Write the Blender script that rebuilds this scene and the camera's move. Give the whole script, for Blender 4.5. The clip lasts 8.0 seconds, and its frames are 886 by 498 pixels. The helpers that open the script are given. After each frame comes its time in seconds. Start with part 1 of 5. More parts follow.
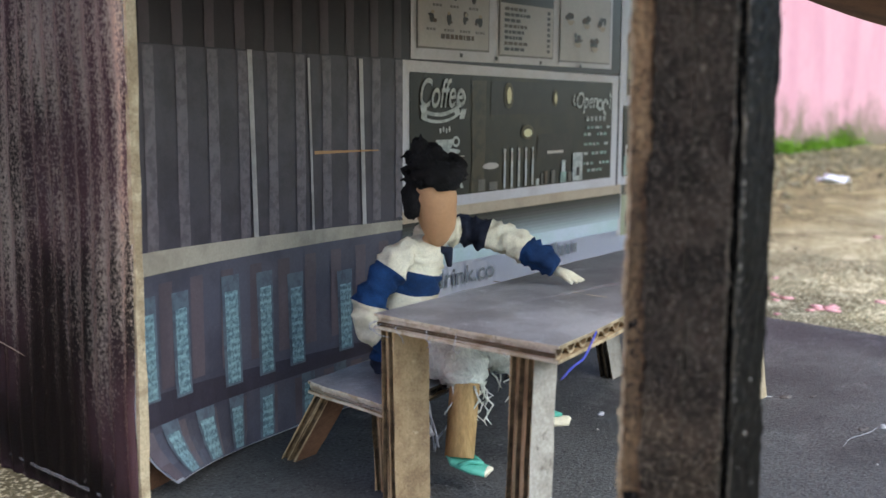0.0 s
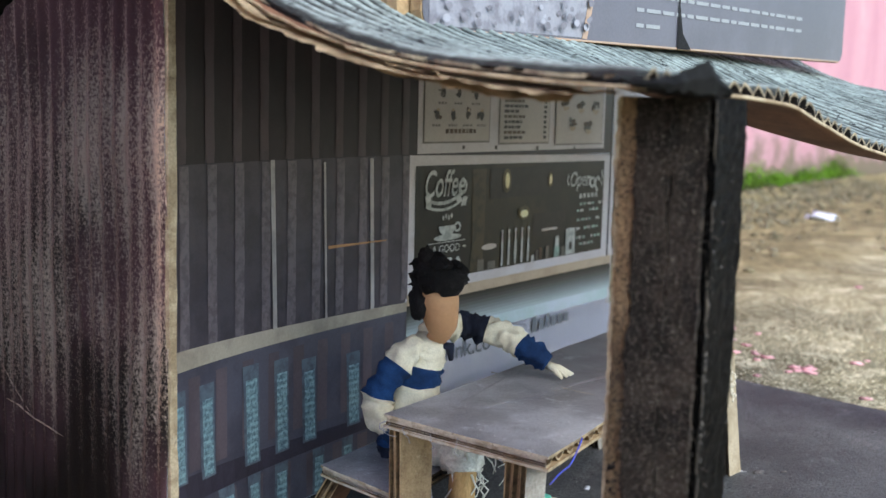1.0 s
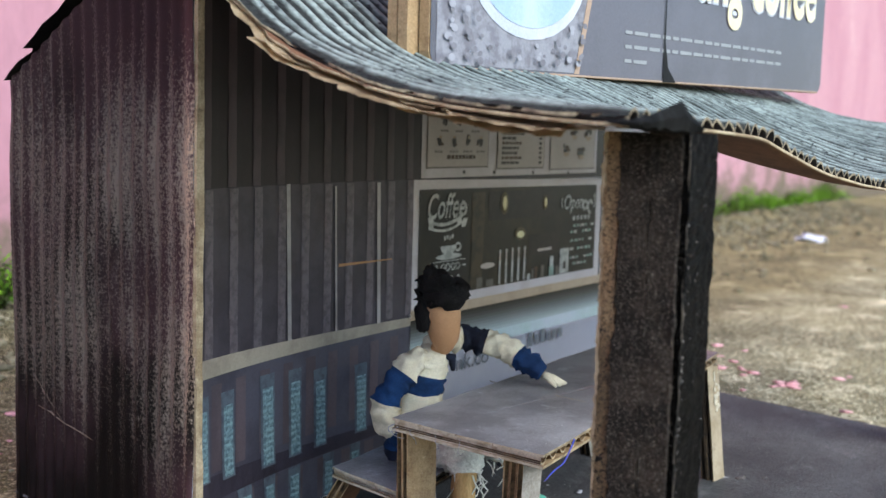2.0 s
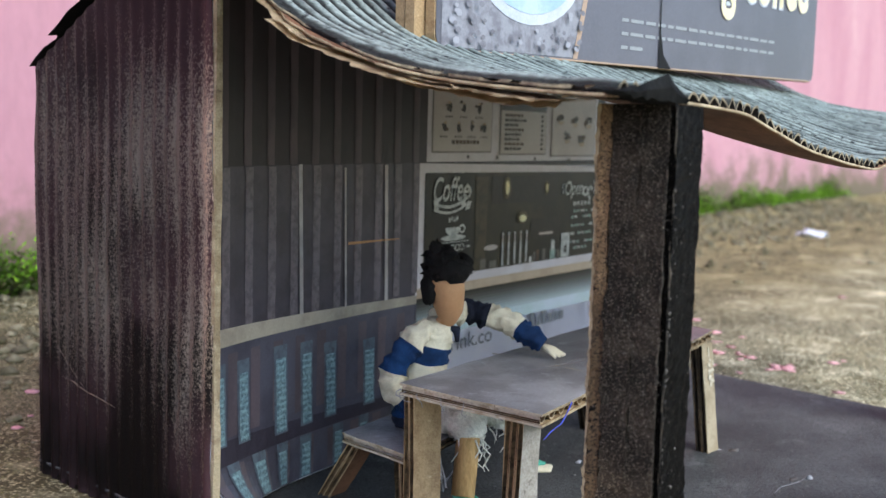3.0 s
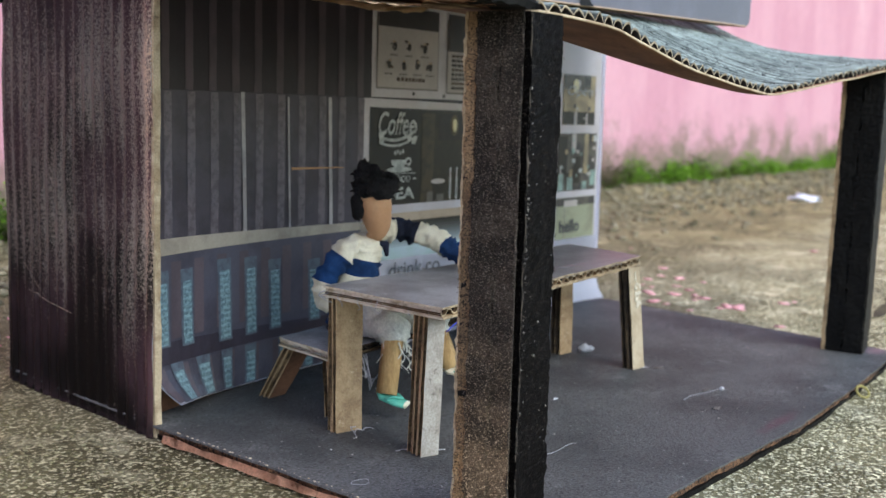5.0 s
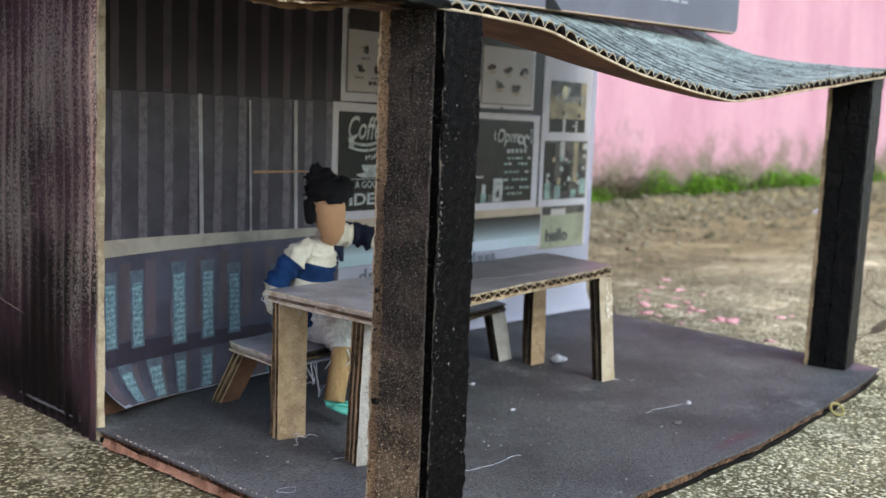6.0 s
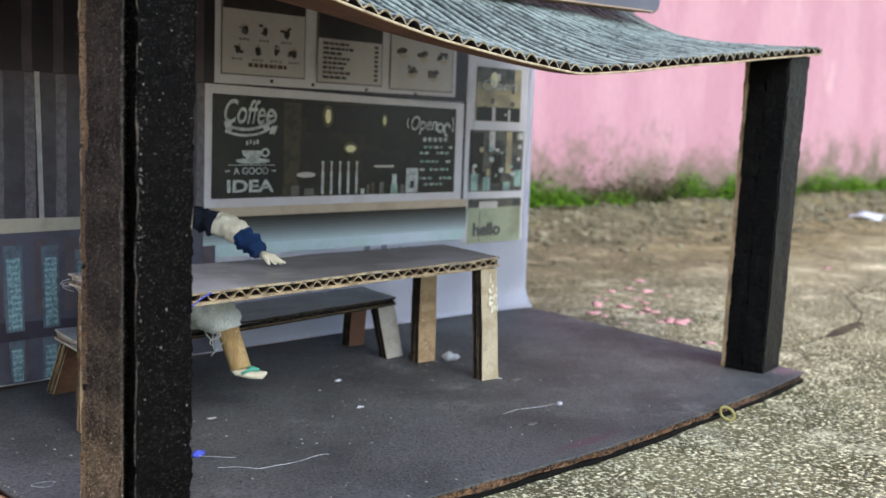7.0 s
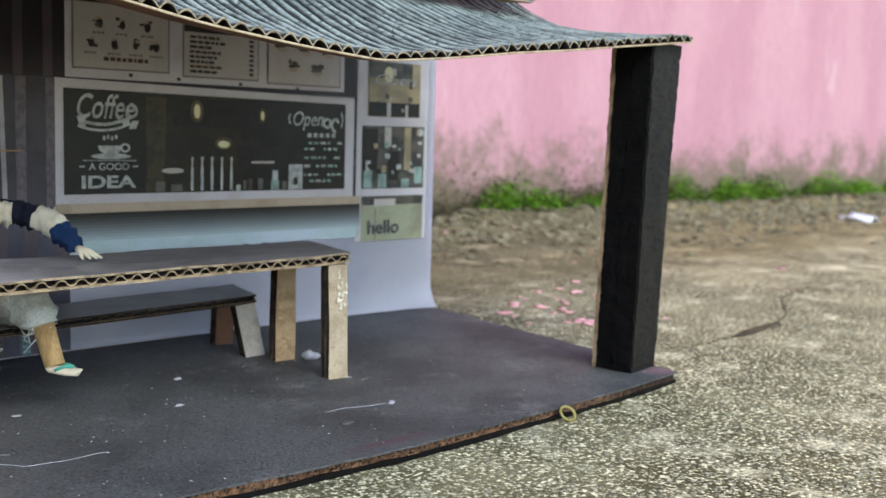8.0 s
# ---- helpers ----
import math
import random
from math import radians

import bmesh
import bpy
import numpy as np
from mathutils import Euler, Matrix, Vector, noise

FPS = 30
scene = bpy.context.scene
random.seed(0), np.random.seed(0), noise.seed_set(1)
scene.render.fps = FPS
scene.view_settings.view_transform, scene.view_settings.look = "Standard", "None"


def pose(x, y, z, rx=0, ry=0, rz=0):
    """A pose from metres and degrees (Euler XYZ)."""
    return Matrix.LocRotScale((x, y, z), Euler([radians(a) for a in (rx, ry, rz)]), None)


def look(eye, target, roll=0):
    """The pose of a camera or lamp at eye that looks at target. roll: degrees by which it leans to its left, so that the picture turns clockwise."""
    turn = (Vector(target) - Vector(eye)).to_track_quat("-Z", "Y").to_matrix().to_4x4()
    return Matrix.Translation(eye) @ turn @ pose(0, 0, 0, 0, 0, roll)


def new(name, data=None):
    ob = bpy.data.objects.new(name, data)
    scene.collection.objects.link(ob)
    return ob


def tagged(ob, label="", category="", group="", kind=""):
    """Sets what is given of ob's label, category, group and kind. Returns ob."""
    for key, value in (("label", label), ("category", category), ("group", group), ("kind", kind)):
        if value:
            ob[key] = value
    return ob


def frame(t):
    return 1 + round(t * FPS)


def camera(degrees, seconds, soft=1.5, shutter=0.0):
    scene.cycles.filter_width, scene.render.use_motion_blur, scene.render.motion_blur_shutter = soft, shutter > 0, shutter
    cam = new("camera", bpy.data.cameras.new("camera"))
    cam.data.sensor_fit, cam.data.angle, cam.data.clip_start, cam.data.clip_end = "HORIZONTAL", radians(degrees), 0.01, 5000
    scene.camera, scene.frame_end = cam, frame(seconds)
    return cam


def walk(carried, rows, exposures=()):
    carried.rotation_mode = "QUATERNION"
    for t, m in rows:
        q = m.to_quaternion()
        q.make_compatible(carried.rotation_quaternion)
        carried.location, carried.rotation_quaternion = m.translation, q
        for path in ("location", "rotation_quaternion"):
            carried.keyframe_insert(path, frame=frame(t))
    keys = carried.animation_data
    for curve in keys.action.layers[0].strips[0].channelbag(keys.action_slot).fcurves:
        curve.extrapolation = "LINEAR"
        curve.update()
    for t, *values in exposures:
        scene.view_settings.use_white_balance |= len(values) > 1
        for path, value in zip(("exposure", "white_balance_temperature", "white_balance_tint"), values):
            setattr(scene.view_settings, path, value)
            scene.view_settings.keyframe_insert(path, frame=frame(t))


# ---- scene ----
cam = camera(44.4, 8.0)
cam.data.dof.use_dof, cam.data.dof.focus_distance, cam.data.dof.aperture_fstop = True, 0.355, 22.0
# The plan is drawn in decimetres: D turns it into metres.
D = 0.1
PATH = [
    (0, (-1.7066, -2.5055, 1.1086), (-0.1177, -1.3224, 0.8336), 0.32),
    (0.5, (-1.8437, -2.5875, 1.2700), (-0.2478, -1.4129, 1.0008), 1.25),
    (1, (-1.9588, -2.6503, 1.4405), (-0.3618, -1.4743, 1.1825), 1.42),
    (1.2, (-2.0397, -2.6628, 1.4496), (-0.4276, -1.5006, 1.2253), 1.24),
    (2.3, (-2.2406, -2.8383, 1.4682), (-0.6373, -1.6632, 1.2484), 1.67),
    (2.5, (-2.2643, -2.8477, 1.4589), (-0.6616, -1.6726, 1.2339), 1.58),
    (3, (-2.3733, -2.9221, 1.3970), (-0.7728, -1.7427, 1.1796), 1.58),
    (3.5, (-2.5291, -3.0263, 1.3642), (-0.9268, -1.8517, 1.1344), 1.59),
    (4, (-2.5686, -3.1601, 1.2903), (-0.9750, -1.9775, 1.0412), 1.53),
    (4.5, (-2.5446, -3.2629, 1.2140), (-0.9447, -2.0897, 0.9610), 1.51),
    (4.7, (-2.4976, -3.3567, 1.2132), (-0.9113, -2.1661, 0.9555), 1.45),
    (5.8, (-2.2636, -3.5811, 1.1958), (-0.7151, -2.3390, 0.9524), 2.13),
    (6, (-2.1625, -3.6731, 1.1983), (-0.6362, -2.4037, 0.9560), 2.19),
    (6.5, (-1.7658, -3.8670, 1.1430), (-0.2867, -2.5411, 0.9102), 2.16),
    (7, (-1.3304, -4.1854, 1.1081), (0.0958, -2.8023, 0.8779), 2.05),
    (7.5, (-0.9558, -4.4712, 1.1095), (0.4406, -3.0573, 0.8838), 1.83),
    (8, (-0.6574, -4.6814, 1.0713), (0.7178, -3.2460, 0.8512), 1.67),
]
walk(cam, [(t, look(Vector(eye) * D, Vector(target) * D, roll)) for t, eye, target, roll in PATH],
     exposures=[(0, 1.2), (1.0, 1.12), (2.5, 0.95), (4.5, 1.0), (6.2, 1.06), (7.0, 0.98), (8.0, 0.87)])

# ---- light: an overcast sky, brightest low behind the camera ----
world = bpy.data.worlds.new("overcast_sky")
scene.world = world
world.use_nodes = True
wn = world.node_tree
sky = wn.nodes.new("ShaderNodeTexSky")
sky.sky_type, sky.sun_disc = "NISHITA", False
sky.sun_elevation, sky.sun_rotation = radians(40), radians(190)
sky.air_density, sky.dust_density, sky.ozone_density = 1.0, 0.6, 2.0
wn.links.new(sky.outputs["Color"], wn.nodes["Background"].inputs["Color"])
wn.nodes["Background"].inputs["Strength"].default_value = 0.138
sun = new("sun", bpy.data.lights.new("sun", "SUN"))
sun.data.energy, sun.data.angle, sun.data.color = 1.75, radians(50), (0.97, 0.985, 0.92)
sun.matrix_world = look((-0.2, -0.97, 0.82), (0, 0, 0))


# ---- materials ----
def lin(r, g, b):
    """Linear colour from 8-bit display values."""
    f = lambda c: (c / 255 / 12.92) if c < 10 else ((c / 255 + 0.055) / 1.055) ** 2.4
    return (f(r), f(g), f(b), 1.0)


def shade(name, base, second=None, third=None, rough=0.8, fine=900.0, coarse=60.0, stretch=(1, 1, 1), bump=0.3, depth=0.0004,
          mix=(0.42, 0.62), mix2=(0.6, 0.72), metallic=0.0, island=0.0, fine_amount=0.25, spec=0.3, wash=None, dots=None):
    """A node material: base colour, patches of a second and a third colour at a coarse scale, fine grain and relief."""
    m = bpy.data.materials.new(name)
    m.use_nodes = True
    n, l = m.node_tree.nodes, m.node_tree.links
    bsdf = n["Principled BSDF"]
    bsdf.inputs["Roughness"].default_value, bsdf.inputs["Metallic"].default_value = rough, metallic
    bsdf.inputs["Specular IOR Level"].default_value = spec
    co = n.new("ShaderNodeTexCoord")
    mp = n.new("ShaderNodeMapping")
    mp.inputs["Scale"].default_value = stretch
    l.new(co.outputs["Object"], mp.inputs["Vector"])

    def noise_at(scale, detail=4.0, w=0.55):
        t = n.new("ShaderNodeTexNoise")
        t.inputs["Scale"].default_value, t.inputs["Detail"].default_value, t.inputs["Roughness"].default_value = scale, detail, w
        l.new(mp.outputs["Vector"], t.inputs["Vector"])
        return t.outputs["Fac"]

    def ramp(fac, lo, hi):
        r = n.new("ShaderNodeMapRange")
        r.interpolation_type = "SMOOTHSTEP"
        r.inputs["From Min"].default_value, r.inputs["From Max"].default_value = lo, hi
        l.new(fac, r.inputs["Value"])
        return r.outputs["Result"]

    def blend(fac, a, b, kind="MIX"):
        x = n.new("ShaderNodeMix")
        x.data_type, x.blend_type = "RGBA", kind
        for socket, v in ((x.inputs["Factor"], fac), (x.inputs["A"], a), (x.inputs["B"], b)):
            if isinstance(v, (tuple, float, int)):
                socket.default_value = v
            else:
                l.new(v, socket)
        return x.outputs["Result"]

    colour = base
    if second:
        colour = blend(ramp(noise_at(coarse, 6.0, 0.62), *mix), base, second)
    if third:
        colour = blend(ramp(noise_at(coarse * 2.7, 6.0, 0.66), *mix2), colour, third)
    if wash:
        t = n.new("ShaderNodeTexNoise")
        t.inputs["Scale"].default_value, t.inputs["Detail"].default_value = wash[1], 5.0
        fibres = n.new("ShaderNodeMapping")
        fibres.inputs["Scale"].default_value = wash[4] if len(wash) > 4 else (1, 1, 1)
        l.new(co.outputs["Object"], fibres.inputs["Vector"])
        l.new(fibres.outputs["Vector"], t.inputs["Vector"])
        colour = blend(ramp(t.outputs["Fac"], wash[2], wash[3]), colour, wash[0])
    if dots:
        v = n.new("ShaderNodeTexVoronoi")
        v.inputs["Scale"].default_value = dots[1]
        l.new(co.outputs["Object"], v.inputs["Vector"])
        near = n.new("ShaderNodeMath")
        near.operation = "LESS_THAN"
        near.inputs[1].default_value = dots[2]
        l.new(v.outputs["Distance"], near.inputs[0])
        colour = blend(near.outputs[0], colour, dots[0])
    grain = noise_at(fine, 3.0, 0.6)
    light = n.new("ShaderNodeMapRange")
    light.inputs["From Min"].default_value, light.inputs["From Max"].default_value = 0.25, 0.75
    light.inputs["To Min"].default_value, light.inputs["To Max"].default_value = 1 - fine_amount, 1 + fine_amount
    l.new(grain, light.inputs["Value"])
    vec = n.new("ShaderNodeVectorMath")
    vec.operation = "SCALE"
    if isinstance(colour, tuple):
        vec.inputs[0].default_value = colour[:3]
    else:
        l.new(colour, vec.inputs[0])
    l.new(light.outputs["Result"], vec.inputs["Scale"])
    out = vec.outputs["Vector"]
    if island:
        geo = n.new("ShaderNodeNewGeometry")
        r = n.new("ShaderNodeMapRange")
        r.inputs["To Min"].default_value, r.inputs["To Max"].default_value = 1 - island, 1 + island
        l.new(geo.outputs["Random Per Island"], r.inputs["Value"])
        v2 = n.new("ShaderNodeVectorMath")
        v2.operation = "SCALE"
        l.new(out, v2.inputs[0])
        l.new(r.outputs["Result"], v2.inputs["Scale"])
        out = v2.outputs["Vector"]
    l.new(out, bsdf.inputs["Base Color"])
    if bump:
        b = n.new("ShaderNodeBump")
        b.inputs["Strength"].default_value, b.inputs["Distance"].default_value = bump, depth
        l.new(grain, b.inputs["Height"])
        l.new(b.outputs["Normal"], bsdf.inputs["Normal"])
    return m


def fade(m, axis, lo, hi, tint, ragged=0.02, scale=40.0):
    """A tint (wear, dirt or painted sheen) along an axis of the thing, with a ragged border."""
    n, l = m.node_tree.nodes, m.node_tree.links
    bsdf = n["Principled BSDF"]
    colour = bsdf.inputs["Base Color"].links[0].from_socket
    co, sep, nz = n.new("ShaderNodeTexCoord"), n.new("ShaderNodeSeparateXYZ"), n.new("ShaderNodeTexNoise")
    nz.inputs["Scale"].default_value, nz.inputs["Detail"].default_value = scale, 7.0
    l.new(co.outputs["Object"], sep.inputs[0])
    l.new(co.outputs["Object"], nz.inputs["Vector"])
    at, r, x = n.new("ShaderNodeMath"), n.new("ShaderNodeMapRange"), n.new("ShaderNodeMix")
    at.operation = "MULTIPLY_ADD"
    at.inputs[1].default_value = ragged
    l.new(nz.outputs["Fac"], at.inputs[0])
    l.new(sep.outputs[axis], at.inputs[2])
    r.interpolation_type = "SMOOTHSTEP"
    r.inputs["From Min"].default_value, r.inputs["From Max"].default_value = lo + ragged / 2, hi + ragged / 2
    l.new(at.outputs[0], r.inputs["Value"])
    x.data_type, x.blend_type = "RGBA", "MULTIPLY"
    l.new(r.outputs["Result"], x.inputs["Factor"])
    l.new(colour, x.inputs["A"])
    x.inputs["B"].default_value = tint
    l.new(x.outputs["Result"], bsdf.inputs["Base Color"])


kraft = shade("kraft_board", lin(174, 148, 113), lin(148, 122, 92), lin(198, 175, 142), coarse=120, fine=1600, bump=0.25)
kraft_core = shade("kraft_flute", lin(166, 142, 110), lin(134, 112, 86), coarse=160, fine=1500, bump=0.3)
kraft_pale = shade("pale_board_edge", lin(186, 170, 142), lin(152, 134, 108), lin(116, 104, 90), coarse=140, fine=1500, bump=0.35)
kraft_dark = shade("brown_liner", lin(128, 92, 70), lin(104, 74, 56), coarse=50, fine=1200, bump=0.2)
beige_side = shade("beige_washed_board", lin(170, 157, 134), lin(150, 136, 112), lin(122, 108, 88), coarse=90, fine=1400, bump=0.35)
grey_side = shade("grey_washed_board", lin(170, 165, 156), lin(146, 140, 130), lin(118, 112, 103), coarse=90, fine=1400, bump=0.3)
floor_paint = shade("charcoal_floor_paint", lin(84, 85, 86), lin(62, 63, 64), lin(108, 108, 109), coarse=16, fine=950, rough=0.62, bump=1.0, depth=0.0007,
                    mix=(0.38, 0.66), mix2=(0.54, 0.78), fine_amount=0.6, spec=0.26, wash=(lin(44, 44, 46), 520, 0.58, 0.72), dots=(lin(150, 150, 152), 420, 0.07))
# Sky sheen at both ends put into the floor colour as paler tints.
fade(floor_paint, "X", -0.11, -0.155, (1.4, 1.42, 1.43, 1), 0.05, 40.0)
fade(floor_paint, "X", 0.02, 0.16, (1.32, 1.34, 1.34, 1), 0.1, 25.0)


def smear(m, x, y, rx, ry, tint):
    """A soft-edged smear of another paint on a flat sheet."""
    n, l = m.node_tree.nodes, m.node_tree.links
    bsdf = n["Principled BSDF"]
    colour = bsdf.inputs["Base Color"].links[0].from_socket
    co, mp, far, nz, at, r, mix = (n.new("ShaderNode" + k) for k in ("TexCoord", "Mapping", "VectorMath", "TexNoise", "Math", "MapRange", "Mix"))
    mp.inputs["Location"].default_value, mp.inputs["Scale"].default_value = (-x / rx, -y / ry, 0), (1 / rx, 1 / ry, 0)
    far.operation, at.operation = "LENGTH", "MULTIPLY_ADD"
    nz.inputs["Scale"].default_value, nz.inputs["Detail"].default_value, at.inputs[1].default_value = 120.0, 6.0, 1.2
    l.new(co.outputs["Object"], mp.inputs["Vector"])
    l.new(co.outputs["Object"], nz.inputs["Vector"])
    l.new(mp.outputs["Vector"], far.inputs[0])
    l.new(nz.outputs["Fac"], at.inputs[0])
    l.new(far.outputs["Value"], at.inputs[2])
    r.interpolation_type = "SMOOTHSTEP"
    r.inputs["From Min"].default_value, r.inputs["From Max"].default_value = 1.7, 0.8
    l.new(at.outputs[0], r.inputs["Value"])
    mix.data_type = "RGBA"
    mix.inputs["B"].default_value = tint
    l.new(r.outputs["Result"], mix.inputs["Factor"])
    l.new(colour, mix.inputs["A"])
    l.new(mix.outputs["Result"], bsdf.inputs["Base Color"])


smear(floor_paint, 0.004, -0.145, 0.024, 0.004, lin(86, 66, 72))
smear(floor_paint, 0.176, -0.135, 0.014, 0.008, lin(124, 100, 108))
top_paint = shade("grey_brown_table_paint", lin(119, 118, 120), lin(96, 94, 95), lin(162, 163, 167), coarse=45, fine=1400, rough=0.34, bump=0.55,
                  mix2=(0.58, 0.78), fine_amount=0.3, spec=0.7, dots=(lin(190, 188, 184), 420, 0.06))
# Left ends paler: worn paint, with their blue-grey sheen put into the colour.
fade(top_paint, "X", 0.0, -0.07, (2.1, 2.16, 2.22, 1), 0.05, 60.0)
frayed_edge = shade("frayed_pale_paper_edge", lin(206, 196, 176), lin(176, 160, 134), lin(126, 112, 94), coarse=220, fine=1500, mix2=(0.58, 0.7), bump=0.5)
post_black = shade("black_painted_board", lin(18, 17, 17), lin(30, 27, 27), lin(9, 9, 9), coarse=45, fine=2600, stretch=(1, 0.7, 1.3), rough=0.7,
                   bump=0.9, depth=0.0005, fine_amount=0.7, spec=0.08, wash=(lin(98, 92, 88), 2200, 0.52, 0.72, (1, 0.6, 1.3)))
post_side = shade("smooth_black_board", lin(10, 8, 8), lin(6, 5, 5), lin(17, 14, 13), coarse=40, fine=2600, rough=0.6, bump=0.6, depth=0.0004, fine_amount=0.6, spec=0.05,
                  mix2=(0.55, 0.7), wash=(lin(66, 61, 57), 1700, 0.57, 0.73, (1, 1, 1.8)))
glue_drop = shade("pale_glossy_glue_drop", lin(116, 111, 106), lin(74, 71, 68), coarse=200, rough=0.2, bump=0.0, spec=0.6)
post_side_far = shade("faded_black_board", lin(32, 29, 24), lin(22, 20, 18), lin(50, 44, 34), coarse=60, fine=900, rough=0.6, bump=0.25, fine_amount=0.2, spec=0.2)
post_brown = shade("worn_brown_board", lin(134, 111, 84), lin(156, 129, 97), lin(92, 77, 62), coarse=36, fine=2600, stretch=(1, 0.7, 1.3), bump=0.9, depth=0.0005,
                   mix=(0.4, 0.65), mix2=(0.5, 0.7), fine_amount=0.6, wash=(lin(40, 36, 33), 2400, 0.46, 0.64, (1, 0.6, 1.3)))
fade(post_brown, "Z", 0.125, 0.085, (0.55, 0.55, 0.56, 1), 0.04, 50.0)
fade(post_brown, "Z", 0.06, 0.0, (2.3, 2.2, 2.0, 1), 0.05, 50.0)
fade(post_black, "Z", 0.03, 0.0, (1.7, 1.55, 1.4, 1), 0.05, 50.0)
post_worn = shade("rubbed_black_board", lin(32, 29, 27), lin(54, 48, 43), lin(16, 15, 15), coarse=70, fine=2600, stretch=(1, 0.8, 1.2), rough=0.7, bump=1.0, depth=0.0006,
                  fine_amount=0.7, spec=0.1, wash=(lin(118, 110, 101), 1700, 0.53, 0.7, (1, 1, 2.4)))
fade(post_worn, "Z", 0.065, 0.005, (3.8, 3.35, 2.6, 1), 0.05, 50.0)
# Far post's black; also stands in for shade under the base and in flutes.
post_dark_and_shade = shade("deep_black_board_and_shade", lin(11, 10, 10), lin(17, 16, 15), lin(7, 7, 7), coarse=120, fine=1200, rough=0.6, bump=0.7, fine_amount=0.5, spec=0.12)
def rubbed():
    """Maroon and black paint on ribbed board, rubbed through to grey brown along the ribs in broken, grainy streaks."""
    m = shade("maroon_black_painted_board", lin(34, 27, 30), rough=0.55, fine=1100, bump=0.6, fine_amount=0.4, spec=0.25)
    n, l = m.node_tree.nodes, m.node_tree.links
    bsdf = n["Principled BSDF"]
    co = n.new("ShaderNodeTexCoord")

    def field(scale, stretch, weight, detail=4.0):
        mp, t, k = n.new("ShaderNodeMapping"), n.new("ShaderNodeTexNoise"), n.new("ShaderNodeMath")
        mp.inputs["Scale"].default_value = stretch
        t.inputs["Scale"].default_value, t.inputs["Detail"].default_value = scale, detail
        k.operation = "MULTIPLY"
        k.inputs[1].default_value = weight
        l.new(co.outputs["Object"], mp.inputs["Vector"])
        l.new(mp.outputs["Vector"], t.inputs["Vector"])
        l.new(t.outputs["Fac"], k.inputs[0])
        return k.outputs[0]

    def total(sockets):
        out = sockets[0]
        for other in sockets[1:]:
            a = n.new("ShaderNodeMath")
            l.new(out, a.inputs[0])
            l.new(other, a.inputs[1])
            out = a.outputs[0]
        return out

    def span(socket, lo, hi, to=1.0):
        r = n.new("ShaderNodeMapRange")
        r.interpolation_type = "SMOOTHSTEP"
        r.inputs["From Min"].default_value, r.inputs["From Max"].default_value, r.inputs["To Max"].default_value = lo, hi, to
        l.new(socket, r.inputs["Value"])
        return r.outputs["Result"]

    def blend(fac, a, b):
        x = n.new("ShaderNodeMix")
        x.data_type = "RGBA"
        for sock, v in ((x.inputs["Factor"], fac), (x.inputs["A"], a), (x.inputs["B"], b)):
            if isinstance(v, tuple):
                sock.default_value = v
            else:
                l.new(v, sock)
        return x.outputs["Result"]

    sep = n.new("ShaderNodeSeparateXYZ")
    l.new(co.outputs["Object"], sep.inputs[0])
    thick_coat = span(sep.outputs["Z"], 0.125, 0.185, -0.36)
    low_coat = span(sep.outputs["Z"], 0.08, 0.008, -0.42)
    phase, wave, ribs = n.new("ShaderNodeMath"), n.new("ShaderNodeMath"), n.new("ShaderNodeMath")
    phase.operation, wave.operation, ribs.operation = "MULTIPLY", "SINE", "MULTIPLY"
    phase.inputs[1].default_value, ribs.inputs[1].default_value = 2 * math.pi / 0.00746, -0.11
    for a, b in ((sep.outputs["Y"], phase), (phase.outputs[0], wave), (wave.outputs[0], ribs)):
        l.new(a, b.inputs[0])
    wear = total([ribs.outputs[0], field(190, (0.1, 1, 0.06), 0.55), field(24, (1, 1, 0.6), 0.75), field(1500, (1, 0.8, 0.6), 0.95, 2.0), field(700, (1, 0.5, 2.2), 0.3, 2.0), thick_coat, low_coat])
    paint = blend(span(total([field(12, (1, 1, 1), 1.0), span(sep.outputs["Z"], 0.03, 0.2, 0.22)]), 0.5, 0.66), lin(22, 19, 20), lin(68, 50, 56))
    colour = blend(span(wear, 0.98, 1.46), paint, lin(148, 138, 130))
    l.new(colour, bsdf.inputs["Base Color"])
    return m


wall_maroon = rubbed()
fade(wall_maroon, "Y", -0.03, -0.06, (1.7, 1.65, 1.6, 1), 0.025, 70.0)
fade(wall_maroon, "Y", -0.05, -0.058, (2.0, 1.95, 1.8, 1), 0.008, 160.0)
kraft_scratch = shade("pale_scratch", lin(116, 102, 92), lin(86, 76, 70), coarse=200)
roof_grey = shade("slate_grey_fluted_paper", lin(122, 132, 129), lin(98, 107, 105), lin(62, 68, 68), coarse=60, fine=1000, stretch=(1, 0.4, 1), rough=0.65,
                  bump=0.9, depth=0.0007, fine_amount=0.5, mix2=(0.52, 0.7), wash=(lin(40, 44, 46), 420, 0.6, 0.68))


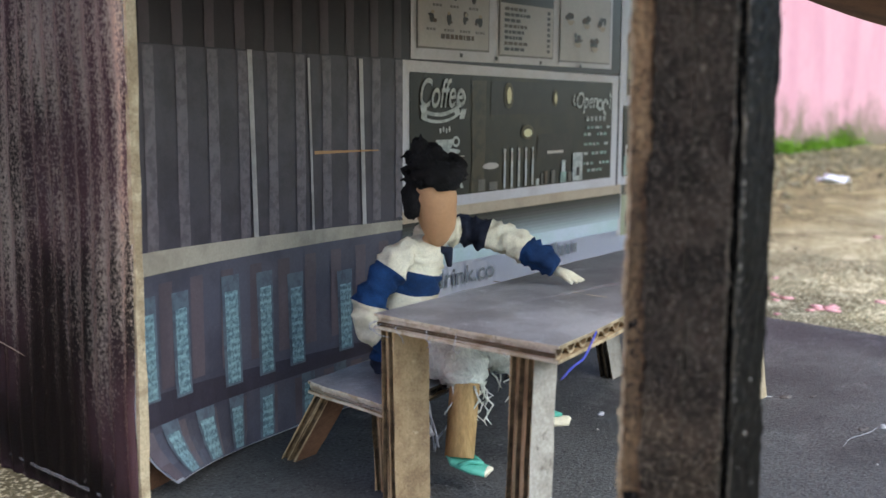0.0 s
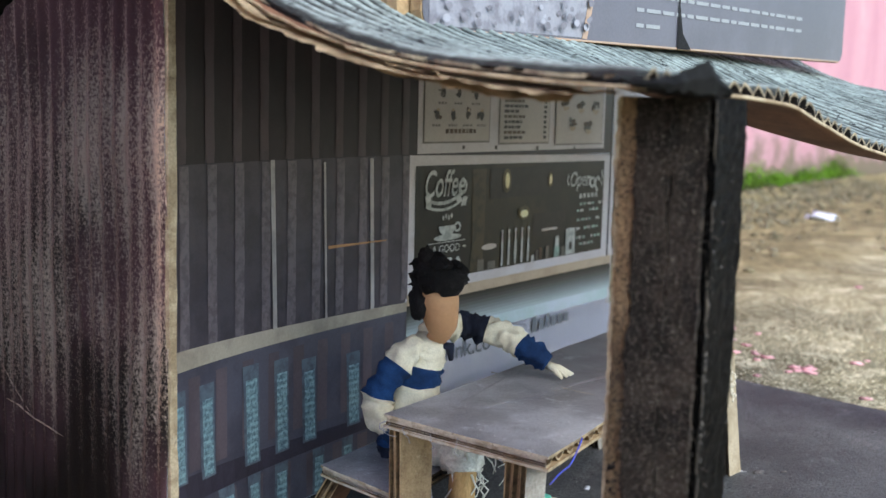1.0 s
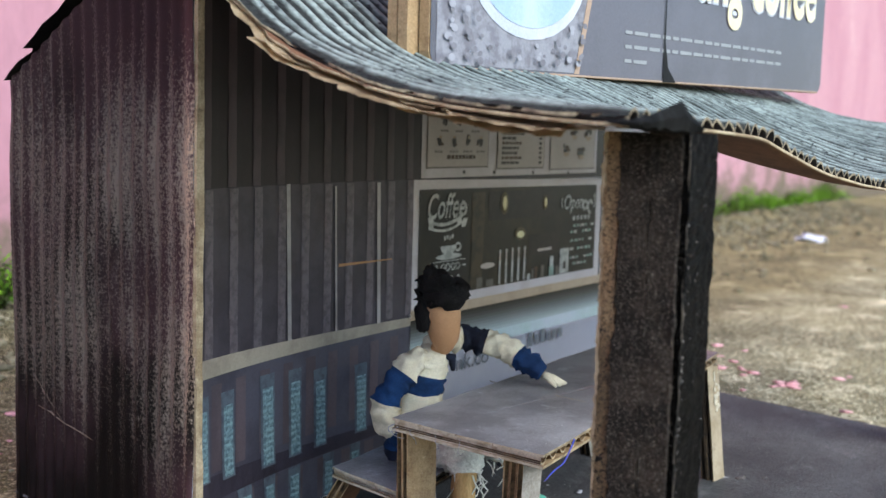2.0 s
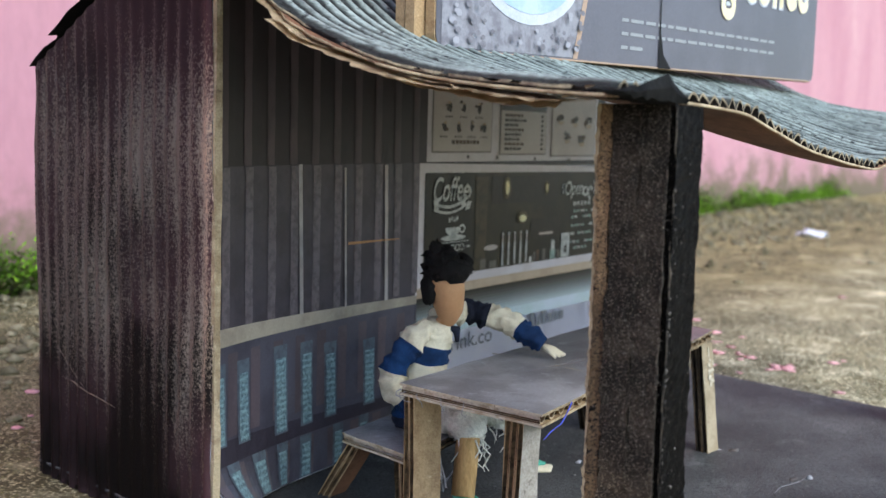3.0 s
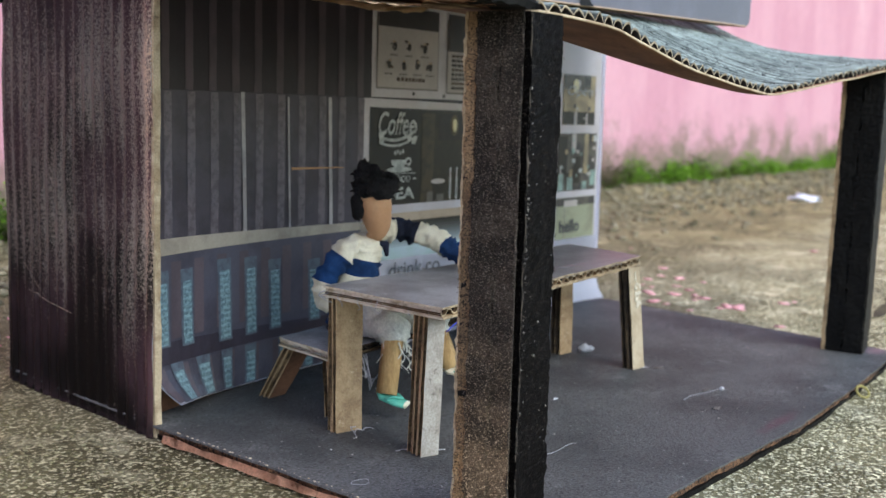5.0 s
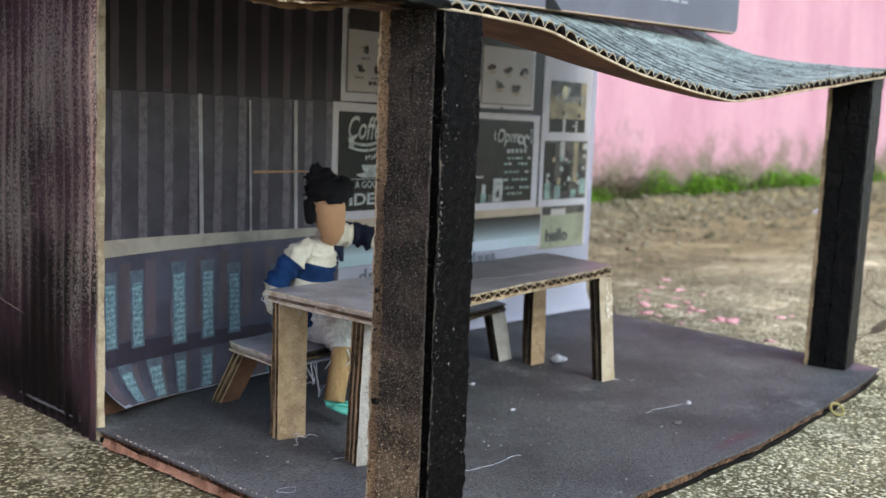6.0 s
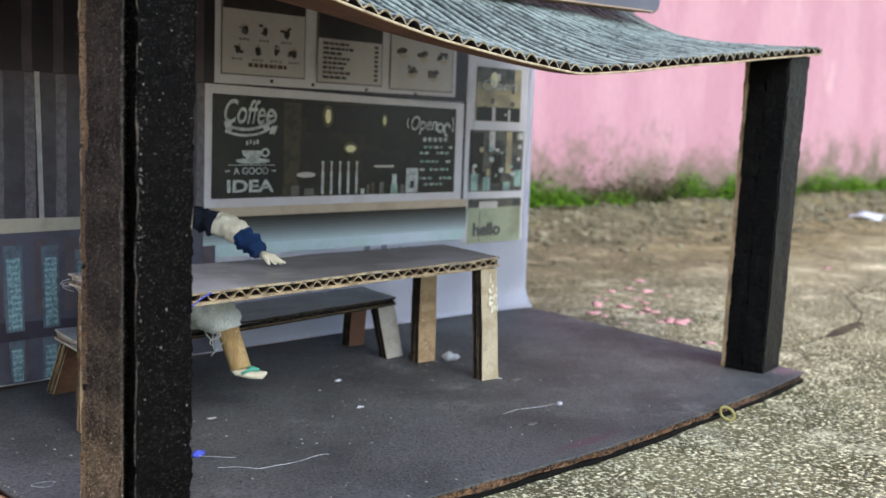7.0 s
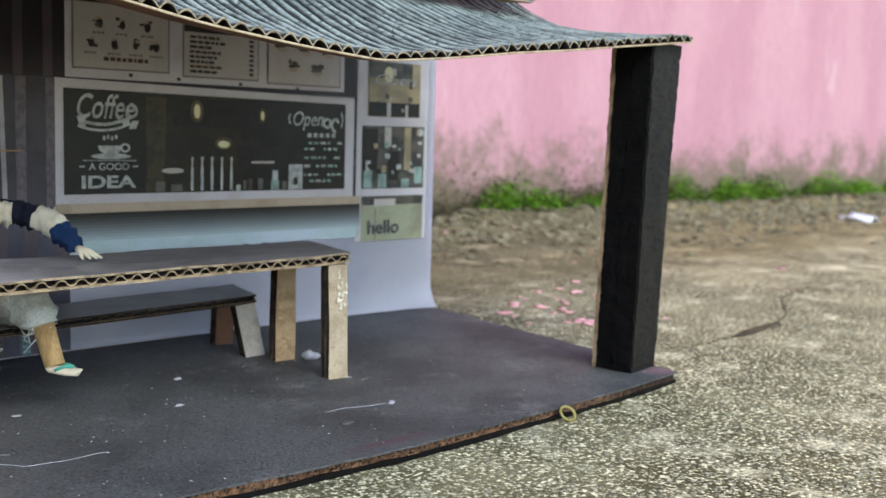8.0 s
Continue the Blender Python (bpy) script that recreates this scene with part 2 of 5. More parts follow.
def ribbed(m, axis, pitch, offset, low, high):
    """Multiplies the colour by uneven ribs along an axis: darker in the grooves, paler on the crests."""
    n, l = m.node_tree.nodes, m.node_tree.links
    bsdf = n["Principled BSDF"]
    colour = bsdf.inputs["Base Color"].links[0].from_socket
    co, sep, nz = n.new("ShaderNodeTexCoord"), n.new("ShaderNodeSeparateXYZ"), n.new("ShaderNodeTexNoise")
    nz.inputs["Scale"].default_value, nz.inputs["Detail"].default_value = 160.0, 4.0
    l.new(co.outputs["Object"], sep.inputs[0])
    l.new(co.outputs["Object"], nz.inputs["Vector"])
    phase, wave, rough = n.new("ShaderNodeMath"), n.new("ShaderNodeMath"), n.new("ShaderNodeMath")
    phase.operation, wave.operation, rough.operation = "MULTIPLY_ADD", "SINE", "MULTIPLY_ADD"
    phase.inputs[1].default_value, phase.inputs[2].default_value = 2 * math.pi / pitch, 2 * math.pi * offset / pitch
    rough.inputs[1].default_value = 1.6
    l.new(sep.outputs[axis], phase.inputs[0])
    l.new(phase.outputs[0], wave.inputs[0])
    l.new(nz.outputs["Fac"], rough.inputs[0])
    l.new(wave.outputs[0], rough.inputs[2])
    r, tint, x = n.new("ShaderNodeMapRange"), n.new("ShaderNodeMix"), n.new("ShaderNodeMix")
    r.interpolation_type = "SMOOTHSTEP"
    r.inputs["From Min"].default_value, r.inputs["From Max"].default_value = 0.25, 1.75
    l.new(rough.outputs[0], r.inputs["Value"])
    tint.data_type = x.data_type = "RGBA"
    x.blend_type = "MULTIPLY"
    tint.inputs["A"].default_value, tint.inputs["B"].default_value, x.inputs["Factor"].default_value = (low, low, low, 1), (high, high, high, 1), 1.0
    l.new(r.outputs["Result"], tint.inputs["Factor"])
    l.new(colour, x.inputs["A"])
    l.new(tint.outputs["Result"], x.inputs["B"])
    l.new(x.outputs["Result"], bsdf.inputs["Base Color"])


# Roof groove shade and paler crests put into the paper's colour.
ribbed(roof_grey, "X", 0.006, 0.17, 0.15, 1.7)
roof_black = shade("black_torn_paper", lin(24, 24, 25), lin(38, 38, 38), coarse=90, fine=900, bump=0.3)
paper_white = shade("white_paper", lin(226, 228, 238), lin(214, 217, 232), coarse=12, fine=700, rough=0.5, bump=0.05, fine_amount=0.02)


def ink(name, r, g, b, r2=None, coarse=60, rough=0.34):
    return shade(name, lin(r, g, b), lin(*r2) if r2 else None, coarse=coarse, fine=1100, rough=rough, bump=0.04, fine_amount=0.1)


ink_dark = ink("print_black_ribs", 45, 38, 45, (37, 32, 38), 40)
ink_dark_light = ink("print_brown_rib", 82, 71, 77, (71, 62, 68), 50)
ink_mid = ink("print_grey_ribs", 73, 69, 78, (62, 58, 66), 60)
ink_mid_light = ink("print_pale_rib", 108, 101, 108, (89, 83, 90), 330)
ink_low = ink("print_slate_ribs", 82, 82, 95, (68, 67, 79), 30)
ink_low_brown = ink("print_brown_slats", 96, 86, 93, (82, 74, 81), 40)
ink_band = ink("print_dark_band", 62, 58, 70, (54, 50, 60), 30)
ink_cyan = ink("print_teal_streaks", 126, 156, 164, (88, 112, 124), 900)
ink_cyan_dim = ink("print_dim_teal", 92, 104, 116, (80, 88, 101), 300)
ribbed(ink_cyan, "Z", 0.0024, 0.0, 0.84, 1.18)
ink_ledge = ink("print_stone_ledge", 172, 164, 150, (150, 142, 130), 50)
ink_line = ink("print_pale_line", 176, 172, 172, (150, 146, 146), 60)
ink_orange = ink("print_orange_line", 176, 132, 92)
ink_frame = ink("print_white_frame", 206, 202, 206, (196, 190, 192), 30)
ink_glass = ink("print_dark_window", 23, 24, 23, (36, 34, 28), 60)
fade(ink_glass, "X", 0.002, 0.014, (1.9, 1.65, 1.15, 1), 0.012, 110.0)
fade(ink_glass, "X", 0.05, 0.078, (0.55, 0.62, 0.85, 1), 0.02, 110.0)
ink_pane_dark = ink("print_dim_interior", 30, 27, 27, (38, 34, 32), 260)
ink_glow = ink("print_lamp_glow", 92, 82, 56, (74, 66, 46), 120)
ink_glass_warm = ink("print_warm_interior", 66, 58, 42, (46, 42, 34), 200)
ink_sill = ink("print_timber_sill", 186, 168, 146, (170, 150, 128), 40)
ink_sill_shade = ink("print_sill_underside", 104, 100, 94, (88, 86, 82), 40)
ink_mint = ink("print_mint_wall", 178, 200, 200, (196, 208, 220), 20)
ink_white = ink("print_chalk_white", 190, 193, 190, (150, 154, 151), 260)
ink_board = ink("print_menu_cream", 190, 182, 176, (182, 174, 168), 40)
ink_board_dark = ink("print_menu_header", 58, 52, 50, (50, 45, 44), 40)
ink_brown = ink("print_menu_brown", 92, 72, 56, (70, 56, 46), 250)
ink_grey_text = ink("print_grey_text", 120, 114, 110)
ink_lamp = ink("print_lamp_yellow", 232, 224, 180)
ink_pane = ink("print_shop_pane", 92, 88, 80, (54, 54, 54), 120)
ink_pane_warm = ink("print_warm_pane", 168, 152, 118, (140, 128, 104), 90)
ink_pane_green = ink("print_green_pane", 156, 160, 134, (136, 138, 116), 50)
ink_teal = ink("print_pale_teal", 150, 178, 168, (120, 140, 134), 120)
ink_sign_text = ink("print_dark_lettering", 72, 74, 78)
ink_text = ink("print_grey_lettering", 112, 118, 128)
sign_grey = ink("sign_slate_print", 102, 102, 112, (92, 92, 101), 14, 0.35)
sign_photo = ink("sign_coffee_bean_photo", 148, 149, 158, (122, 121, 130), 160, 0.35)
sign_white = ink("sign_white_print", 204, 208, 218, (188, 196, 210), 20, 0.35)
sign_blue = ink("sign_blue_print", 186, 206, 226, (160, 188, 216), 30, 0.35)
sign_cream = ink("sign_cream_letter", 236, 226, 190, (226, 212, 170), 40, 0.35)
sign_bean = ink("sign_bean_print", 128, 127, 136, (112, 110, 119), 200, 0.35)
sign_pale_bean = ink("sign_pale_bean_print", 162, 163, 173, None, 60, 0.35)
sign_small = ink("sign_small_print", 150, 154, 158, None, 60, 0.35)
sign_tan = ink("sign_tan_stripe", 176, 150, 130, None, 40, 0.35)


# ---- builders ----
def thing(name, at, label, category, group="", kind=""):
    """An Empty at the base of a thing, at a place of the plan."""
    ob = new(name)
    ob.empty_display_size = 0.01
    ob.location = Vector(at) * D
    return tagged(ob, label, category, group, kind)


def origin_of(ob):
    return ob.location + (origin_of(ob.parent) if ob.parent else Vector())


def part(name, bm, material, parent=None, label="", smooth=False):
    """Links a bmesh drawn in the plan as one mesh object, under a thing or a part."""
    base = origin_of(parent) if parent else Vector()
    bm.transform(Matrix.Translation(-base) @ Matrix.Scale(D, 4))
    bmesh.ops.recalc_face_normals(bm, faces=bm.faces)
    me = bpy.data.meshes.new(name)
    bm.to_mesh(me)
    bm.free()
    for m in material if isinstance(material, (list, tuple)) else [material]:
        me.materials.append(m)
    if smooth:
        me.polygons.foreach_set("use_smooth", [True] * len(me.polygons))
    ob = new(name, me)
    ob.parent = parent
    return tagged(ob, label) if label else ob


def grid_faces(bm, rows, mi=0, closed=False):
    """Faces between rows of points."""
    vs = [[bm.verts.new(p) for p in row] for row in rows]
    for a, b in zip(vs, vs[1:]):
        n = len(a)
        for i in range(n if closed else n - 1):
            f = bm.faces.new((a[i], a[(i + 1) % n], b[(i + 1) % n], b[i]))
            f.material_index = mi
    return vs


def loft(bm, bottom, top, nz=1, wobble=0.0, mi=0, sides=None, seed=0.0):
    """A closed solid from a bottom ring to a top ring of points, with hand-cut unevenness. sides: a material index for each side."""
    n, rings = len(bottom), []
    for k in range(nz + 1):
        f = k / nz
        ring = []
        for i in range(n):
            p = Vector(bottom[i]).lerp(Vector(top[i]), f)
            if wobble:
                q = Vector((p.x * 5 + seed, p.y * 5 + i * 3.1, p.z * 4))
                p = p + noise.noise_vector(q) * wobble + noise.noise_vector(q * 6) * wobble * 0.4
            ring.append(bm.verts.new(p))
        rings.append(ring)
    for a, b in zip(rings, rings[1:]):
        for i in range(n):
            f = bm.faces.new((a[i], a[(i + 1) % n], b[(i + 1) % n], b[i]))
            f.material_index = sides[i] if sides else mi
    bm.faces.new(rings[0][::-1]).material_index = mi
    bm.faces.new(rings[-1]).material_index = mi


def shell(bm, rows, thick, mi=0, rim=1, under=None, pick=None):
    """A thin solid sheet below rows of points; its first and last rows and sides take the rim material."""
    n, m = len(rows), len(rows[0])
    up = [[bm.verts.new(p) for p in row] for row in rows]
    lo = [[bm.verts.new((p[0], p[1], p[2] - thick)) for p in row] for row in rows]
    for j in range(n - 1):
        for i in range(m - 1):
            bm.faces.new((up[j][i], up[j][i + 1], up[j + 1][i + 1], up[j + 1][i])).material_index = pick(i, j) if pick else mi
            bm.faces.new((lo[j][i], lo[j + 1][i], lo[j + 1][i + 1], lo[j][i + 1])).material_index = mi if under is None else under
    ring_u = up[0] + [r[-1] for r in up[1:]] + up[-1][-2::-1] + [r[0] for r in up[-2:0:-1]]
    ring_l = lo[0] + [r[-1] for r in lo[1:]] + lo[-1][-2::-1] + [r[0] for r in lo[-2:0:-1]]
    for i in range(len(ring_u)):
        k = (i + 1) % len(ring_u)
        bm.faces.new((ring_u[i], ring_l[i], ring_l[k], ring_u[k])).material_index = rim


def prism(bm, poly, z0, z1, **k):
    loft(bm, [(x, y, z0) for x, y in poly], [(x, y, z1) for x, y in poly], **k)


def tube(bm, pts, radii, mats, n=12, flat=(1, 1), crumple=0.1, fine=1):
    """A round limb through points; mats: a material index for each stretch; fine: rings for each stretch, with folds."""
    pts = [Vector(p) for p in pts]
    if fine > 1:
        more, wide, cloth = [], [], []
        last = len(pts) - 1
        for k in range(last):
            a, b, c, d = pts[max(k - 1, 0)], pts[k], pts[k + 1], pts[min(k + 2, last)]
            for j in range(fine):
                f = j / fine
                more.append(0.5 * (2 * b + (c - a) * f + (2 * a - 5 * b + 4 * c - d) * f * f + (3 * b - a - 3 * c + d) * f ** 3))
                fold = 1 + 0.028 * math.sin(2.6 * (k * fine + j) + 2.0 * noise.noise(more[-1] * 6))
                wide.append((radii[k] + (radii[k + 1] - radii[k]) * f) * fold)
                cloth.append(mats[k])
        pts, radii, mats = more + [pts[-1]], wide + [radii[-1]], cloth
    rings, side = [], None
    for i, p in enumerate(pts):
        d = (pts[min(i + 1, len(pts) - 1)] - pts[max(i - 1, 0)]).normalized()
        if side is None:
            side = d.cross(Vector((0, 0, 1)))
            side = side.normalized() if side.length > 0.3 else Vector((1, 0, 0))
        side = (side - d * side.dot(d)).normalized()
        up = side.cross(d)
        rings.append([bm.verts.new(p + (side * math.cos(a) * flat[0] + up * math.sin(a) * flat[1]) * radii[i]
                                   * (1 + crumple * noise.noise(Vector((p.x * 9 + 1.5 * math.cos(a), p.y * 9 + 1.5 * math.sin(a), p.z * 9 + i * 0.7)))))
                      for a in (2 * math.pi * j / n for j in range(n))])
    for k, (a, b) in enumerate(zip(rings, rings[1:])):
        for i in range(n):
            bm.faces.new((a[i], a[(i + 1) % n], b[(i + 1) % n], b[i])).material_index = mats[k]
    bm.faces.new(rings[0][::-1]).material_index = mats[0]
    bm.faces.new(rings[-1]).material_index = mats[-1]


def blob(bm, c, r, mi=0, rough=0.15, level=2, seed=0.0, freq=1.6):
    """An uneven rounded lump."""
    s = len(bm.verts)
    res = bmesh.ops.create_icosphere(bm, subdivisions=level, radius=1.0)
    for v in res["verts"]:
        k = 1 + rough * noise.noise(v.co * freq + Vector((seed, seed * 0.7, 0)))
        v.co = Vector((c[0] + v.co.x * r[0] * k, c[1] + v.co.y * r[1] * k, c[2] + v.co.z * r[2] * k))
        for f in v.link_faces:
            f.material_index = mi


def bilinear(quad, u, v):
    a, b, c, d = (Vector(p) for p in quad)
    return a.lerp(b, u).lerp(d.lerp(c, u), v)


def board(parent, quad, thick, paint, core=None, pitch=0.0746, wobble=0.006, names=("top_sheet", "flute", "bottom_sheet"), skin=0.008, rim=None):
    """A sheet of corrugated board: quad is its upper face (a to b along the open flutes); two flat sheets and the wave between."""
    core = core or kraft_core
    a, b, c, d = (Vector(p) for p in quad)
    length = (b - a).length
    n = max(6, int(length / pitch * 18))
    down = Vector((0, 0, -1))
    for name, off, mat in ((names[0], 0.0, paint), (names[2], thick - skin, kraft)):
        bm = bmesh.new()
        nn = max(8, int(length / 0.1))
        ring_a, ring_b = [], []
        outline = [(i / nn, 0.0) for i in range(nn)] + [(1.0, j / 4) for j in range(4)] + [(1 - i / nn, 1.0) for i in range(nn)] + [(0.0, 1 - j / 4) for j in range(4)]
        up = []
        for u, v in outline:
            p = bilinear(quad, u, v) + down * off
            up.append(p + noise.noise_vector(p * 7) * wobble)
        loft(bm, [p + down * skin for p in up], up, sides=[1] * nn + [2] * 4 + [1] * nn + [2] * 4)
        part(name, bm, [mat, rim or frayed_edge, frayed_edge], parent)
    bm = bmesh.new()
    rows = [[], [], [], []]
    amp, mid = (thick - 2 * skin) / 2 - 0.003, thick / 2
    for i in range(n + 1):
        u = i / n
        w = math.sin(u * length / pitch * 2 * math.pi + 0.5 * noise.noise(Vector((u * 9, a.x, a.y))))
        w = math.copysign(abs(w) ** 0.62, w)
        for k, (v, o) in enumerate(((0.012, 0.0), (0.988, 0.0), (0.988, 0.006), (0.012, 0.006))):
            rows[k].append(bilinear(quad, u, v) + down * (mid + amp * w + o - 0.003))
    grid_faces(bm, rows + [rows[0]])
    bm.faces.ensure_lookup_table()
    for f in bm.faces[-n:]:
        f.material_index = 1
    for u in (0.004, 0.996):
        grid_faces(bm, [[bilinear(quad, u, v) + noise.noise_vector(Vector((v * 30, o * 90, u))) * 0.006 + down * o for v in (0.012, 0.2, 0.35, 0.5, 0.65, 0.8, 0.988)] for o in (skin, thick * 0.35, thick * 0.65, thick - skin)], mi=2)
    # Black strips just inside the flutes stand in for their inner shade.
    for v in (0.04, 0.96):
        grid_faces(bm, [[bilinear(quad, u, v) + down * o for u in (0.004, 0.25, 0.5, 0.75, 0.996)] for o in (skin, thick - skin)], mi=3)
    bmesh.ops.remove_doubles(bm, verts=bm.verts, dist=1e-5)
    part(names[1], bm, [core, rim or frayed_edge, frayed_edge, post_dark_and_shade], parent)


# Far leg edges: dark paint and their shadow, both put into this colour.
kraft_dark_shaded = shade("dark_shaded_board_edge", lin(92, 76, 58), lin(52, 44, 36), lin(28, 25, 23), coarse=160, fine=1400, mix2=(0.5, 0.66), bump=0.4)
dark_shaded_core = shade("dark_shaded_flute", lin(36, 31, 27), lin(62, 51, 40), coarse=200, fine=1400, bump=0.4)
# Groove shadow painted into the core colour, besides the real recess.
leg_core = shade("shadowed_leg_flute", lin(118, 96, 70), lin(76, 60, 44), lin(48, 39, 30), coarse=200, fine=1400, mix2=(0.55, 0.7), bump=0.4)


def stack_leg(parent, foot, head, across, through_, width, plies, ply=0.03, face=None, dark_shaded=False):
    """A leg of several plies of board glued face to face, as one grooved solid: sheets proud, cores set back."""
    bm = bmesh.new()
    ax, th = Vector((*across, 0)).normalized(), Vector((*through_, 0)).normalized()
    foot, head = Vector(foot), Vector(head)
    side, mats = [], []
    half = plies * ply / 2
    for k in range(plies):
        y = -half + k * ply
        jig = 0.005 * noise.noise(Vector((k * 3.3, foot.x * 7, foot.y * 5)))
        for y0, y1, inset, mi in ((y, y + 0.005, 0.0, 0), (y + 0.005, y + ply - 0.007, 0.013, 1), (y + ply - 0.007, y + ply - 0.002, 0.0, 0), (y + ply - 0.002, y + ply, 0.006, 1)):
            side += [(width / 2 - inset + jig, y0), (width / 2 - inset + jig, y1)]
            mats += [mi, 1]
    ring = side + [(-x, y) for x, y in side[::-1]]
    sides = mats[:-1] + [2] + mats[:-1][::-1] + [2]
    place = lambda c: [c + ax * x + th * y for x, y in ring]
    loft(bm, place(foot), place(head), nz=8, wobble=0.004, mi=0, sides=sides, seed=foot.x)
    return part("leg", bm, [kraft_dark_shaded, dark_shaded_core, face or kraft] if dark_shaded else [kraft, leg_core, face or kraft], parent)


def table_at(pts, xs):
    """Linear table of pairs, smoothed a little."""
    return lambda v: sum(np.interp(v + o, xs, pts) for o in (-0.05, 0.0, 0.05)) / 3


# ---- the ground and the pink wall ----
GROUND = -0.055
WALL_AT = lambda x: 4.72 + 0.02 * x


def ground_z(x, y):
    far = max(0.0, min(1.0, (math.hypot(x - 1.7, y + 0.8) - 2.2) / 1.0))
    bank = math.exp(-((y - WALL_AT(x) + 0.5) / 0.5) ** 2)
    p = Vector((x, y, 0))
    return GROUND + far * (0.02 * noise.noise(p * 0.5) + 0.008 * noise.noise(p * 3.1)) + bank * (0.1 + 0.1 * noise.noise(p * 1.7) + 0.06 * noise.noise(p * 5.2))


concrete = shade("weathered_concrete", lin(112, 108, 84), lin(70, 66, 44), lin(178, 175, 153), coarse=9, fine=520, rough=0.9, bump=1.0, depth=0.0014,
                 mix=(0.4, 0.62), mix2=(0.52, 0.68), fine_amount=0.5, wash=(lin(210, 206, 180), 620, 0.5, 0.64))


def dirty(m, far, near):
    """Olive dirt gathered towards the wall and a scrubbed pale stretch in the open yard, with ragged borders."""
    n, l = m.node_tree.nodes, m.node_tree.links
    bsdf = n["Principled BSDF"]
    colour = bsdf.inputs["Base Color"].links[0].from_socket
    co, sep, nz = n.new("ShaderNodeTexCoord"), n.new("ShaderNodeSeparateXYZ"), n.new("ShaderNodeTexNoise")
    nz.inputs["Scale"].default_value, nz.inputs["Detail"].default_value = 14.0, 7.0
    l.new(co.outputs["Object"], sep.inputs[0])
    l.new(co.outputs["Object"], nz.inputs["Vector"])
    at = n.new("ShaderNodeMath")
    at.operation = "MULTIPLY_ADD"
    at.inputs[1].default_value = 0.3
    l.new(nz.outputs["Fac"], at.inputs[0])
    l.new(sep.outputs["Y"], at.inputs[2])
    slant = n.new("ShaderNodeMath")
    slant.operation = "MULTIPLY_ADD"
    slant.inputs[1].default_value = -0.6
    l.new(sep.outputs["X"], slant.inputs[0])
    l.new(at.outputs[0], slant.inputs[2])
    for lo, hi, tint, where in ((0.12, 0.3, far, at), (-0.04, -0.3, near, slant)):
        r, x = n.new("ShaderNodeMapRange"), n.new("ShaderNodeMix")
        r.interpolation_type = "SMOOTHSTEP"
        r.inputs["From Min"].default_value, r.inputs["From Max"].default_value = lo, hi
        l.new(where.outputs[0], r.inputs["Value"])
        x.data_type, x.blend_type = "RGBA", "MULTIPLY"
        l.new(r.outputs["Result"], x.inputs["Factor"])
        l.new(colour, x.inputs["A"])
        x.inputs["B"].default_value = tint
        colour = x.outputs["Result"]
    l.new(colour, bsdf.inputs["Base Color"])


dirty(concrete, (0.68, 0.63, 0.51, 1), (1.5, 1.43, 1.28, 1))
# The yard turns darker and browner towards the left.
fade(concrete, "X", 0.06, -0.03, (0.72, 0.7, 0.61, 1), 0.12, 14.0)
bm = bmesh.new()
xs = [-300, -100, -40, -20] + [-10 + 0.18 * i for i in range(178)] + [24, 30, 45, 100, 300]
ys = [-300, -100, -40, -20, -10] + [-6 + 0.16 * i for i in range(68)] + [5.2, 8, 30, 100, 300]
grid_faces(bm, [[(x, y, ground_z(x, y)) for x in xs] for y in ys])
ground = part("ground", bm, concrete, None, smooth=True)
tagged(ground, "weathered grey concrete yard, gritty and stained brown", "ground", kind="structure")

pink = shade("pink_limewash", lin(200, 152, 163), lin(190, 139, 152), lin(208, 168, 175), coarse=6, fine=140, rough=0.85, bump=0.35, depth=0.0015,
             stretch=(1, 1, 0.4), fine_amount=0.07)
def wall_paint():
    """Pink limewash with grey green dirt that has crept up from the foot, and faint runs."""
    m = pink
    n, l = m.node_tree.nodes, m.node_tree.links
    bsdf = n["Principled BSDF"]
    colour = bsdf.inputs["Base Color"].links[0].from_socket
    co = n.new("ShaderNodeTexCoord")
    sep = n.new("ShaderNodeSeparateXYZ")
    l.new(co.outputs["Object"], sep.inputs[0])
    big, small = n.new("ShaderNodeTexNoise"), n.new("ShaderNodeTexNoise")
    big.inputs["Scale"].default_value, small.inputs["Scale"].default_value = 14.0, 90.0
    big.inputs["Detail"].default_value = small.inputs["Detail"].default_value = 6.0
    for t in (big, small):
        l.new(co.outputs["Object"], t.inputs["Vector"])
    edge = n.new("ShaderNodeMath")
    edge.operation = "MULTIPLY_ADD"
    edge.inputs[1].default_value = 0.19
    l.new(big.outputs["Fac"], edge.inputs[0])
    half = n.new("ShaderNodeMath")
    half.operation = "MULTIPLY_ADD"
    half.inputs[1].default_value, half.inputs[2].default_value = 0.1, -0.066
    l.new(small.outputs["Fac"], half.inputs[0])
    l.new(half.outputs[0], edge.inputs[2])
    over = n.new("ShaderNodeMath")
    over.operation = "SUBTRACT"
    l.new(edge.outputs[0], over.inputs[0])
    l.new(sep.outputs["Z"], over.inputs[1])
    r = n.new("ShaderNodeMapRange")
    r.interpolation_type = "SMOOTHSTEP"
    r.inputs["From Min"].default_value, r.inputs["From Max"].default_value = -0.045, 0.065
    l.new(over.outputs[0], r.inputs["Value"])
    mix = n.new("ShaderNodeMix")
    mix.data_type = "RGBA"
    l.new(r.outputs["Result"], mix.inputs["Factor"])
    l.new(colour, mix.inputs["A"])
    mix.inputs["B"].default_value = lin(116, 104, 88)
    l.new(mix.outputs["Result"], bsdf.inputs["Base Color"])
    return m


bm = bmesh.new()
